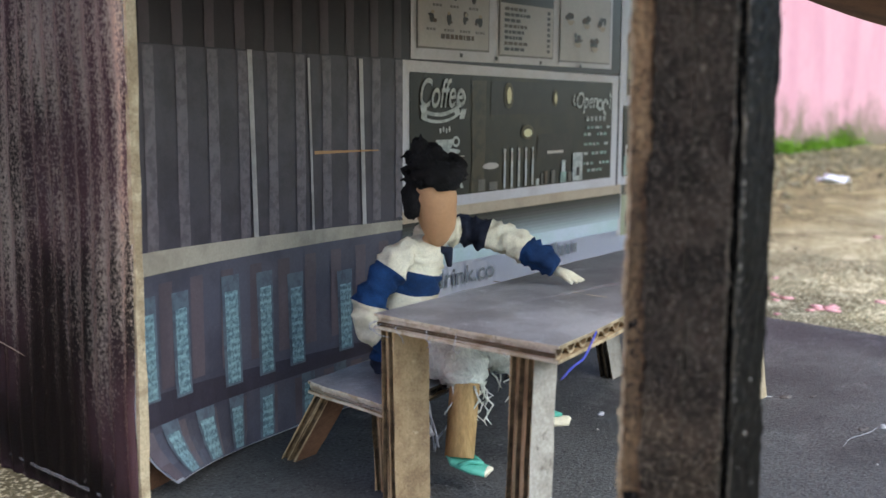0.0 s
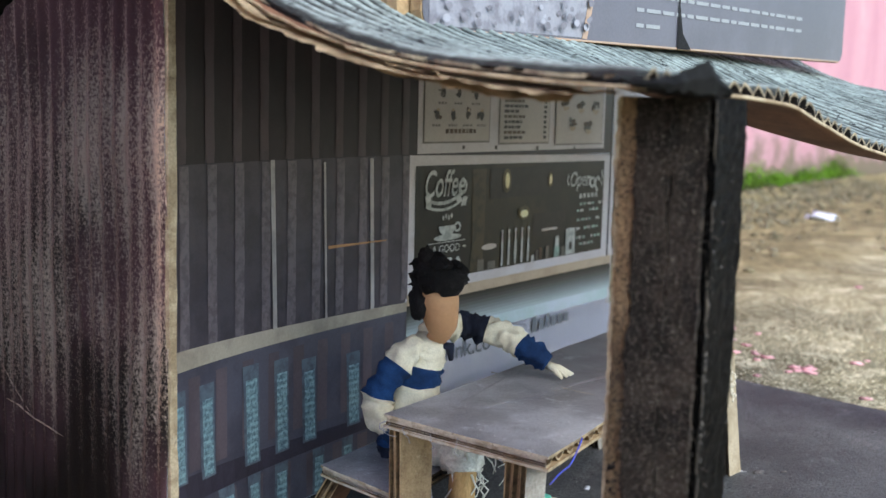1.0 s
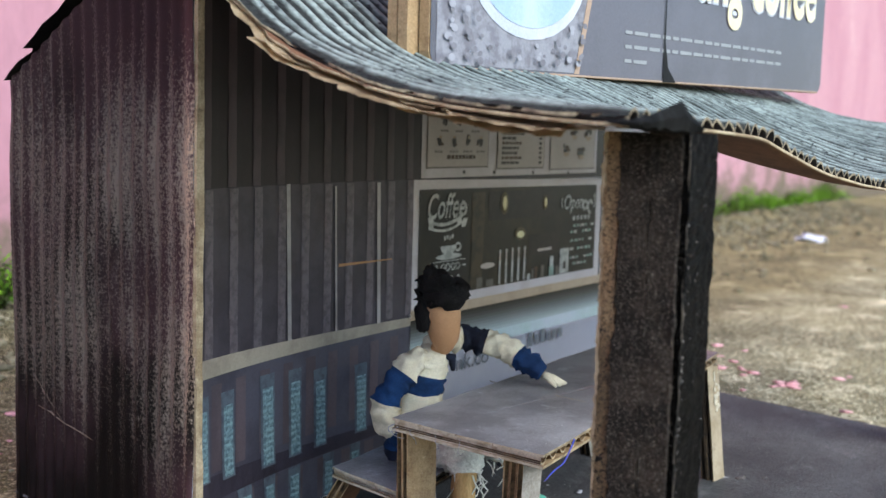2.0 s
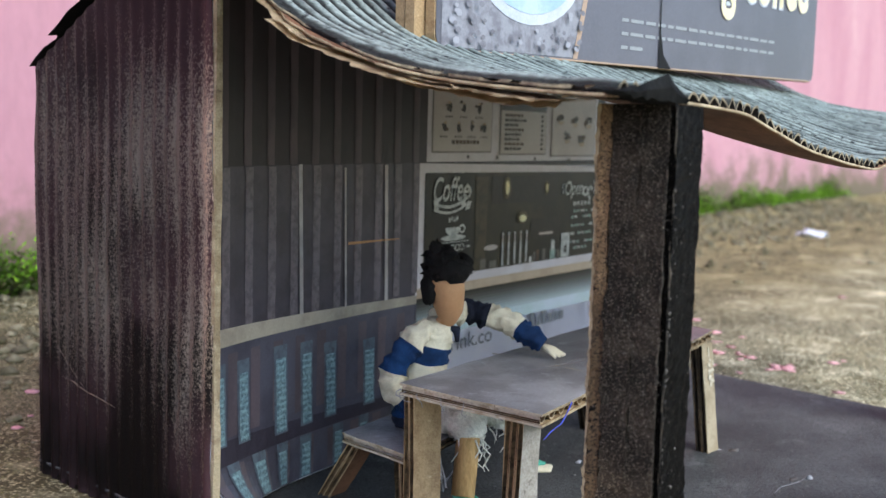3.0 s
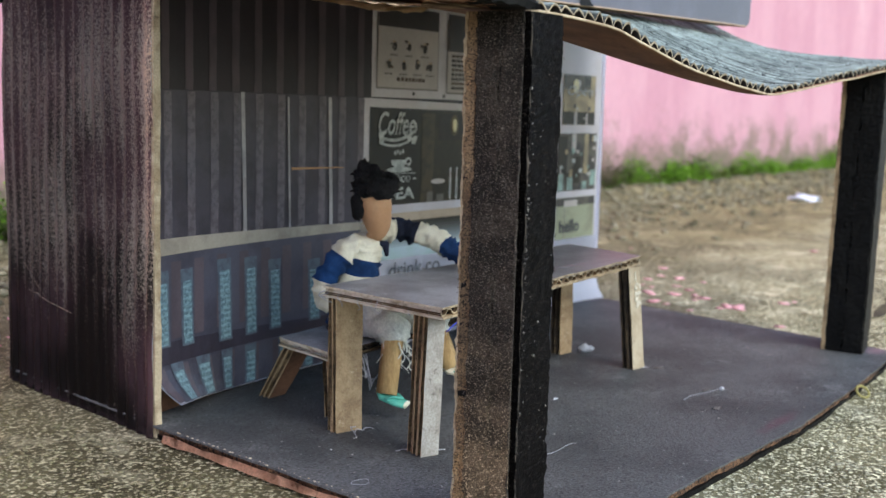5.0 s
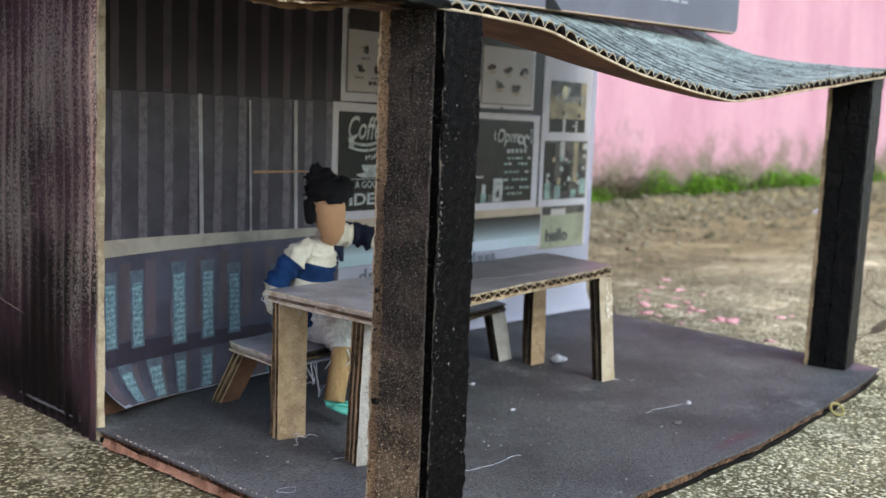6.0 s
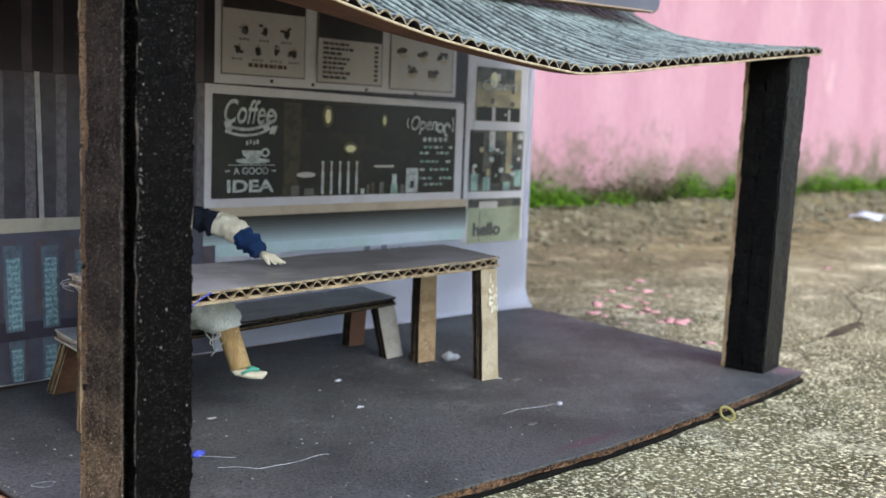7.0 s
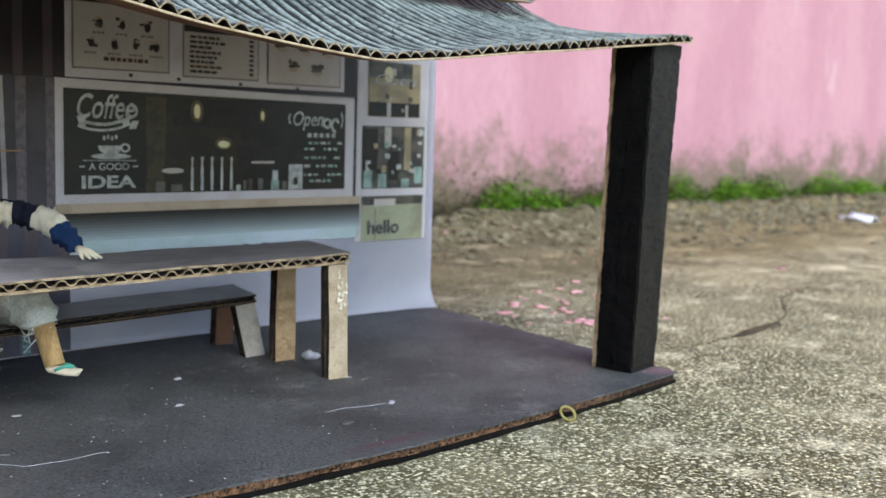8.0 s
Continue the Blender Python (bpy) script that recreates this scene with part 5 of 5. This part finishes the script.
tube(bm, [(0.88, -0.485, 0.705), (0.93, -0.485, 0.742), (1.0, -0.505, 0.742), (1.06, -0.54, 0.732), (1.1, -0.585, 0.72)], [0.01, 0.013, 0.013, 0.011, 0.005], [4, 4, 4, 4], n=8)
for a in (-0.6, -0.1, 0.35, 0.8):
    tube(bm, [(1.15, -0.805, 0.588), (1.165 + 0.03 * math.sin(a), -0.84, 0.575), (1.175 + 0.06 * math.sin(a), -0.86 - 0.02 * math.cos(a), 0.552)], [0.014, 0.011, 0.005], [2, 2], n=6)
# neck and head of folded card, hair
tube(bm, [(0.868, -0.525, 0.672), (0.874, -0.54, 0.688), (0.876, -0.556, 0.702), (0.868, -0.568, 0.742), (0.852, -0.572, 0.8), (0.84, -0.57, 0.86)], [0.02, 0.026, 0.04, 0.055, 0.064, 0.066], [1] * 5, n=20, crumple=0.04, fine=3)
for c, r, k in (((0.838, -0.58, 0.885), (0.09, 0.09, 0.052), 0), ((0.805, -0.575, 0.928), (0.06, 0.06, 0.05), 3), ((0.775, -0.57, 0.965), (0.024, 0.024, 0.034), 5), ((0.785, -0.535, 0.815), (0.018, 0.032, 0.06), 7), ((0.88, -0.605, 0.9), (0.05, 0.05, 0.045), 9), ((0.86, -0.52, 0.85), (0.06, 0.045, 0.05), 13), ((0.8, -0.6, 0.945), (0.036, 0.036, 0.03), 15)):
    blob(bm, c, r, 0, rough=0.4, level=3, seed=k, freq=3.6)
tube(bm, [(0.9, -0.55, 0.655), (0.925, -0.565, 0.65), (0.94, -0.56, 0.6)], [0.012, 0.017, 0.008], [4, 4], n=8)
for k in range(34):
    a = k * 2.4
    root = Vector((0.825 + 0.07 * math.cos(a), -0.575 + 0.065 * math.sin(a), 0.9 + 0.035 * math.sin(k * 1.7)))
    away = Vector((math.cos(a), math.sin(a), 0.5 * math.sin(k * 2.9))).normalized()
    tube(bm, [root, root + away * 0.012 + Vector((0, 0, 0.006)), root + away * (0.018 + 0.006 * math.sin(k))], [0.008, 0.005, 0.0015], [0, 0], n=4)
# frayed threads hanging from the cuffs
for k in range(30):
    left = k < 20
    a = 1.3 * k
    p = Vector((0.8 + 0.05 * math.cos(a), -0.725 + 0.045 * math.sin(a), 0.29)) if left else Vector((1.035 + 0.05 * math.cos(a), -0.735 + 0.045 * math.sin(a), 0.3))
    drop = (0.05 + 0.11 * ((k * 7) % 10) / 10) if left else 0.03 + 0.02 * (k % 3)
    hang = [p + Vector((0.035 * noise.noise(Vector((k * 3.1, j * 0.9, 0))) + 0.006 * j * left, 0.03 * noise.noise(Vector((k * 3.1, j * 0.9, 5))), -drop * j / 6)) for j in range(7)]
    tube(bm, hang, [0.0028] * 6 + [0.001], [5 if k % 5 else 4] * 6, n=4)
# trousers, stick legs, sandals
tube(bm, [(0.83, -0.48, 0.35), (0.82, -0.58, 0.365), (0.81, -0.67, 0.35), (0.8, -0.72, 0.32), (0.79, -0.735, 0.285)], [0.085, 0.08, 0.075, 0.066, 0.054], [5] * 4, n=18, crumple=0.35, fine=5)
tube(bm, [(0.88, -0.48, 0.35), (0.94, -0.58, 0.375), (1.0, -0.68, 0.365), (1.03, -0.73, 0.335), (1.04, -0.745, 0.295)], [0.085, 0.085, 0.08, 0.072, 0.06], [5] * 4, n=18, crumple=0.35, fine=5)
for k in range(9):
    x, y = (0.79, -0.735) if k < 5 else (1.04, -0.745)
    a = k * 1.4
    top = Vector((x + 0.05 * math.cos(a), y + 0.05 * math.sin(a), 0.295))
    tube(bm, [top, top + Vector((0.02 * math.sin(k * 3), -0.012, -0.04)), top + Vector((0.03 * math.cos(k * 5), 0.01, -0.06 - 0.012 * (k % 4)))], [0.004, 0.003, 0.002], [5, 5], n=5)
for top, foot in (((0.795, -0.73, 0.33), (0.715, -0.765, 0.095)), ((1.035, -0.735, 0.34), (1.055, -0.82, 0.15))):
    tube(bm, [top, foot], [0.044, 0.041], [6], n=6)
    d = Vector((0.35, -1, -0.25)).normalized() if foot[0] < 1 else Vector((0.75, -0.65, -0.12)).normalized()
    f = Vector(foot)
    tube(bm, [f - d * 0.035, f - d * 0.015 - Vector((0, 0, 0.012)), f + d * 0.04 - Vector((0, 0, 0.014)), f + d * 0.085 - Vector((0, 0, 0.012)), f + d * 0.1], [0.016, 0.036, 0.042, 0.034, 0.01], [7, 7, 7, 2] if foot[0] < 1 else [2, 2, 2, 2], n=12, flat=(1.0, 0.4))
    across = Vector((-d.y, d.x, 0)).normalized()
    for sign in (-1, 1):
        tube(bm, [f + d * 0.07 + Vector((0, 0, 0.006)), f + d * 0.04 + across * sign * 0.02 + Vector((0, 0, 0.008)), f + d * 0.008 + across * sign * 0.036 - Vector((0, 0, 0.01))], [0.006, 0.007, 0.007], [7, 7], n=6)
doll = part("doll", bm, [hair, skin_card, cloth_cream, cloth_blue, cloth_navy, cloth_white, stick, teal_foam], None, smooth=True)
tagged(doll, "handmade doll in blue and cream striped top seated on the bench", "doll")


# ---- small things on the base ----
thread_white = shade("white_thread", lin(176, 178, 184), lin(150, 150, 158), coarse=200)
thread_blue = shade("blue_thread", lin(70, 84, 190), lin(90, 90, 170), coarse=200)
rubber = shade("yellow_rubber", lin(158, 150, 92), lin(138, 128, 76), coarse=120, rough=0.5)


def strand(name, pts, r, material, label, category, parent=None, wig=0.02):
    """A loose thread through points."""
    bm = bmesh.new()
    fine, mats = [], []
    for a, b in zip(pts, pts[1:]):
        for k in range(6):
            p = Vector(a).lerp(Vector(b), k / 6)
            q = noise.noise_vector(p * 9 + Vector((len(pts), r * 900, 0))) * wig
            fine.append((p.x + q.x, p.y + q.y, max(p.z + (q.z if parent else 0), r)))
    fine.append(pts[-1])
    tube(bm, fine, [r] * len(fine), [0] * (len(fine) - 1), n=5)
    ob = part(name, bm, material, parent, smooth=True)
    return ob if parent else tagged(ob, label, category)


strand("thread", [(1.78, -1.52, 0.004), (1.9, -1.53, 0.004), (2.0, -1.56, 0.004), (2.06, -1.565, 0.004)], 0.0011, thread_white, "loose white thread lying on the charcoal floor", "thread")
strand("thread", [(0.57, -1.38, 0.004), (0.615, -1.405, 0.004), (0.66, -1.475, 0.004), (0.78, -1.49, 0.004), (0.9, -1.475, 0.004), (0.945, -1.48, 0.004), (0.935, -1.495, 0.004)], 0.0011, thread_white, "long curved white thread on the charcoal floor", "thread")
strand("thread", [(0.56, -1.22, 0.004), (0.61, -1.265, 0.004), (0.68, -1.33, 0.004)], 0.0011, thread_white, "short white thread by the table leg", "thread")
strand("thread", [(0.64, -1.225, 0.53), (0.59, -1.24, 0.52), (0.54, -1.245, 0.49), (0.5, -1.24, 0.465), (0.47, -1.235, 0.45)], 0.0026, thread_blue, "", "", table)
strand("scratch", [(1.11, -0.61, 0.5355), (1.095, -0.82, 0.536), (1.07, -1.06, 0.5365)], 0.0013, kraft_pale, "", "", table, wig=0.003)
# torn paper fibres at the table's open corner and along its end
for k in range(7):
    y = -0.695 - 0.55 * (k / 7) ** 2.2
    r0 = 0.01 + 0.014 * math.sin(k * 2.7) ** 2
    strand("torn_fibre", [(0.435, y, 0.535), (0.42 - 0.4 * r0, y + 0.01 * math.sin(k), 0.535 - 0.3 * r0), (0.415 - r0, y - 0.012, 0.535 - 1.2 * r0), (0.425 - 0.4 * r0, y - 0.02, 0.53 - 1.9 * r0)], 0.0012, thread_white, "", "", table, wig=0.03)
for k in range(5):
    strand("frayed_thread", [(0.6 + 0.03 * k, -0.67, 0.235), (0.62 + 0.02 * k, -0.69 - 0.02 * (k % 2), 0.19 - 0.02 * k), (0.61 + 0.04 * k, -0.68, 0.14 + 0.02 * (k % 3))], 0.003, thread_white, "", "", bench, wig=0.05)


paper_chip = shade("grey_paper_chip", lin(150, 146, 142), lin(124, 120, 118), coarse=200)
scuff = shade("pale_floor_scuff", lin(104, 98, 96), lin(84, 82, 82), coarse=300, fine=1400, rough=0.8, bump=0.6)


def lump(name, at, size, material, label, category, seed):
    bm = bmesh.new()
    blob(bm, (at[0], at[1], at[2] + size[2] * 0.8), size, rough=0.7, level=2, seed=seed, freq=2.4)
    return tagged(part(name, bm, material, None, smooth=True), label, category)


lump("fluff", (2.07, -1.57, 0), (0.015, 0.011, 0.008), thread_white, "knot of white fluff on the charcoal floor", "fluff", 1)
lump("fluff", (2.3, -0.735, 0), (0.044, 0.03, 0.023), thread_white, "pale crumb of glue beside the table leg", "crumb", 2)
lump("fluff", (1.62, -0.73, 0), (0.02, 0.01, 0.006), thread_white, "tiny white crumb on the charcoal floor", "crumb", 3)
lump("fluff", (1.41, -1.11, 0), (0.022, 0.008, 0.005), thread_white, "tiny white crumb on the charcoal floor", "crumb", 4)
lump("paper_chip", (0.88, -0.89, 0), (0.02, 0.011, 0.004), paper_chip, "small grey chip of paper on the charcoal floor", "paper chip", 6)
for x, y, r in ((1.76, -1.68, 0.03), (2.26, -1.17, 0.035), (2.02, -1.52, 0.028), (2.33, -1.25, 0.022)):
    lump("scuff", (x, y, 0), (r, r * 0.5, 0.0012), scuff, "pale scuff of glue on the charcoal floor", "scuff", r * 400)
lump("fluff", (0.6, -1.235, 0), (0.024, 0.014, 0.01), thread_blue, "scrap of blue thread on the charcoal floor", "scrap", 5)
bm = bmesh.new()
turns = [(2.585 + 0.63 * 0.027 * math.cos(a), -2.03 - 0.77 * 0.027 * math.cos(a) + 0.012 * math.sin(a), GROUND + 0.032 + 0.025 * math.sin(a)) for a in (2 * math.pi * i / 24 for i in range(25))]
tube(bm, turns, [0.006] * 25, [0] * 24, n=8)
tagged(part("rubber_ring", bm, rubber, None, smooth=True), "small yellow rubber ring at the edge of the base", "rubber ring")

# specks of dust on the floor: too many to count
rng = random.Random(11)


def scatter(name, count, spot_fn, size_fn, material, label, category, squash=0.6):
    """Many small uneven grains as one mesh."""
    verts, faces = [], []
    for _ in range(count):
        x, y, z = spot_fn()
        r = size_fn()
        a0 = rng.uniform(0, 6.3)
        ring = [(x + r * rng.uniform(0.7, 1.2) * math.cos(a0 + a), y + r * rng.uniform(0.7, 1.2) * math.sin(a0 + a), z + r * squash * rng.uniform(0.1, 0.4)) for a in (0, 1.26, 2.5, 3.77, 5.0)]
        b = len(verts)
        verts += ring + [(x + r * rng.uniform(-0.3, 0.3), y + r * rng.uniform(-0.3, 0.3), z + r * squash), (x, y, z - r * 0.3)]
        for i in range(5):
            k = (i + 1) % 5
            faces += [(b + i, b + k, b + 5), (b + k, b + i, b + 6)]
    me = bpy.data.meshes.new(name)
    me.from_pydata([tuple(c * D for c in v) for v in verts], [], faces)
    me.materials.append(material)
    me.polygons.foreach_set("use_smooth", [True] * len(me.polygons))
    return tagged(new(name, me), label, category, kind="stuff")


dust = shade("pale_dust", lin(150, 148, 146), lin(118, 116, 114), coarse=200, island=0.4)
scatter("dust", 1100, lambda: (rng.uniform(0.1, 3.4), rng.uniform(-1.95, -0.3), 0.0), lambda: 0.0015 + 0.005 * rng.random() ** 5, dust, "pale specks of dust on the charcoal floor", "dust")

# ---- the yard: grit, petals, rubble, moss ----
grit = shade("pale_grit", lin(166, 162, 140), lin(126, 121, 97), lin(190, 187, 168), coarse=160, fine=1300, rough=0.95, island=0.32, bump=0.6, spec=0.1)
# Grit turns darker to the left as the concrete does, and towards the wall.
fade(grit, "X", 0.06, -0.03, (0.62, 0.6, 0.5, 1), 0.12, 14.0)
fade(grit, "Y", 0.0, 0.1, (0.7, 0.66, 0.54, 1), 0.1, 14.0)


def yard():
    while True:
        if rng.random() < 0.72:
            x, y = rng.uniform(0.6, 6.5), -4.2 + 5.4 * rng.random() ** 0.9
        else:
            x, y = rng.uniform(-1.6, 1.2), rng.uniform(-1.6, 3.0)
        if not (-0.05 < x < 3.85 and -2.02 < y < 1.02):
            return x, y, ground_z(x, y)


scatter("grit", 46000, yard, lambda: 0.0035 + 0.0105 * rng.random() ** 1.8, grit, "pale grit bedded in worn concrete", "grit", squash=0.3)
petal = shade("pink_paint_flake", lin(236, 182, 186), lin(222, 160, 168), lin(240, 204, 202), coarse=90, rough=0.7, island=0.15)


def flake_spot():
    k = rng.random()
    if k < 0.5:
        x = rng.gauss(4.75, 0.5)
        y = -0.2 + 0.55 * (x - 4.75) + rng.gauss(0, 0.35)
    elif k < 0.85:
        x, y = rng.gauss(0.7, 0.45), rng.gauss(1.9, 0.45)
    else:
        x, y = rng.uniform(2, 12), rng.uniform(0, 4)
    return x, y, ground_z(x, y) + 0.004


flakes = scatter("paint_flake", 60, flake_spot, lambda: 0.018 + 0.036 * rng.random(), petal, "pink paint flakes scattered on the concrete", "paint flakes", squash=0.16)
rubble = shade("grey_green_rubble", lin(134, 128, 106), lin(98, 92, 68), lin(192, 186, 168), coarse=40, fine=500, rough=0.95, island=0.35, bump=0.7, depth=0.001)


def bank():
    x = rng.uniform(-1, 24)
    y = WALL_AT(x) - 0.1 - abs(rng.gauss(0, 1.3))
    return x, y, ground_z(x, y)


scatter("rubble", 9000, bank, lambda: 0.015 + 0.06 * rng.random() ** 3, rubble, "loose rubble and soil along the foot of the wall", "rubble", squash=0.7)
moss = shade("bright_green_moss", lin(112, 162, 34), lin(66, 94, 30), lin(150, 198, 48), coarse=30, fine=300, rough=0.9, island=0.4, bump=0.2)
weeds = shade("dry_olive_weeds", lin(92, 88, 58), lin(62, 62, 42), coarse=30, fine=300, rough=0.9, island=0.4, bump=0.2)


def tuft(name, count, centres, height, material, label):
    """Short leaves in clumps, as one mesh."""
    verts, faces = [], []
    for _ in range(count):
        cx, cw, ch = centres[rng.randrange(len(centres))]
        x = rng.gauss(cx, cw)
        y = WALL_AT(x) - 0.03 - abs(rng.gauss(0, 0.16))
        z = ground_z(x, y)
        h = height * ch * rng.uniform(0.3, 1.0) * math.exp(-((x - cx) / (2 * cw)) ** 2)
        z += rng.uniform(0, h)
        a, w, l = rng.uniform(0, 6.3), rng.uniform(0.008, 0.02), rng.uniform(0.025, 0.06)
        dx, dy = math.cos(a), math.sin(a)
        up = rng.uniform(0.2, 0.9)
        b = len(verts)
        verts += [(x - dy * w * 0.3, y + dx * w * 0.3, z), (x + dx * l * 0.5 - dy * w, y + dy * l * 0.5 + dx * w, z + l * up * 0.6), (x + dx * l, y + dy * l, z + l * up), (x + dx * l * 0.5 + dy * w, y + dy * l * 0.5 - dx * w, z + l * up * 0.5)]
        faces += [(b, b + 1, b + 2, b + 3)]
    me = bpy.data.meshes.new(name)
    me.from_pydata([tuple(c * D for c in v) for v in verts], [], faces)
    me.materials.append(material)
    return tagged(new(name, me), label, "moss", kind="stuff")


clumps = [(9.5, 0.3, 0.9), (10.2, 0.25, 0.6), (11.2, 0.3, 0.4), (13.4, 0.4, 0.9), (14.9, 0.3, 0.85), (16.0, 0.5, 0.9), (18.2, 0.5, 1.0), (19.6, 0.4, 0.7), (21.5, 0.6, 0.6), (23.8, 0.8, 1.0), (2.1, 0.4, 0.9), (3.2, 0.5, 0.6), (6.5, 0.6, 0.4)]
dry = [(rng.uniform(0.8, 26), rng.uniform(0.3, 0.9), rng.uniform(0.3, 1.0)) for _ in range(30)]
tuft("moss", 30000, clumps, 0.6, moss, "bright green moss and seedlings at the foot of the wall")
tuft("weeds", 18000, dry, 0.75, weeds, "dry olive weeds at the foot of the wall")
bm = bmesh.new()
rows = [[(13.8 + 0.4 * i / 6 + 0.08 * j, 2.45 - 0.3 * j / 4, ground_z(13.9, 2.3) + 0.03 + 0.05 * math.sin(i * 1.3 + j) + 0.05 * (i / 6) * (1 - j / 4)) for i in range(7)] for j in range(5)]
shell(bm, rows, 0.008, 0, 0)
tagged(part("paper_scrap", bm, paper_white, None, smooth=True), "crumpled white scrap of paper on the concrete", "paper")
crack_fill = shade("dark_crack", lin(62, 57, 40), lin(90, 84, 60), coarse=60)
bm = bmesh.new()
line = [(4.12, -1.39, 0.002), (4.24, -1.455, 0.003), (4.41, -1.47, 0.003), (4.68, -1.465, 0.004), (4.78, -1.47, 0.03), (4.95, -1.44, 0.045), (5.1, -1.42, 0.035), (5.3, -1.41, 0.04), (5.36, -1.37, 0.008), (5.7, -1.25, 0.004), (5.98, -1.07, 0.009), (6.3, -0.87, 0.005), (6.86, -0.75, 0.003), (7.56, -0.67, 0.002)]
rows = [[(x, y - w, ground_z(x, y) + 0.004) for x, y, w in line], [(x, y + w, ground_z(x, y) + 0.004) for x, y, w in line]]
shell(bm, rows, 0.02, 0, 0)
tagged(part("crack", bm, crack_fill, None), "dark crack in the concrete", "crack", kind="structure")

strand("thread", [(0.1 + 0.03 * math.cos(a) * (1 + 0.2 * math.sin(3 * a)), -1.185 + 0.022 * math.sin(a), 0.003) for a in (0.5 * k for k in range(22))], 0.0009, thread_white, "curled white thread near the open end of the base", "thread", wig=0.012)
glue = shade("dried_clear_glue", lin(214, 208, 190), lin(196, 186, 164), coarse=90, rough=0.25, bump=0.1, fine_amount=0.05)
bm = bmesh.new()
rng = random.Random(8)
for k in range(26):
    f = 0.6 + 0.36 * rng.random()
    c = Vector((2.175, -1.075, 0.001)).lerp(Vector((2.225, -1.0, 0.479)), f)
    r = rng.uniform(0.005, 0.01)
    blob(bm, (c.x + rng.uniform(-0.01, 0.045), c.y - 0.031, c.z), (r, r * 0.6, r * rng.uniform(1, 1.8)), rough=0.3, level=1, seed=k)
part("dried_glue", bm, glue, table, "blisters of dried glue", smooth=True)
lint = shade("white_glue_lint", lin(196, 196, 200), lin(160, 160, 168), coarse=200, rough=0.6)
for x, y, turn in ((0.49, -1.19, 0.3), (0.5, -0.81, 1.4), (0.56, -0.83, 2.2), (0.46, -1.1, 0.9), (2.2, -1.1, 0.2)):
    r0 = rng.uniform(0.02, 0.035)
    strand("lint", [(x + r0 * k * math.cos(turn + 0.5 * k), y - 0.02 * k * math.sin(turn * 3 + k), 0.004) for k in range(4)], 0.0013, lint, "", "", table, wig=0.03)
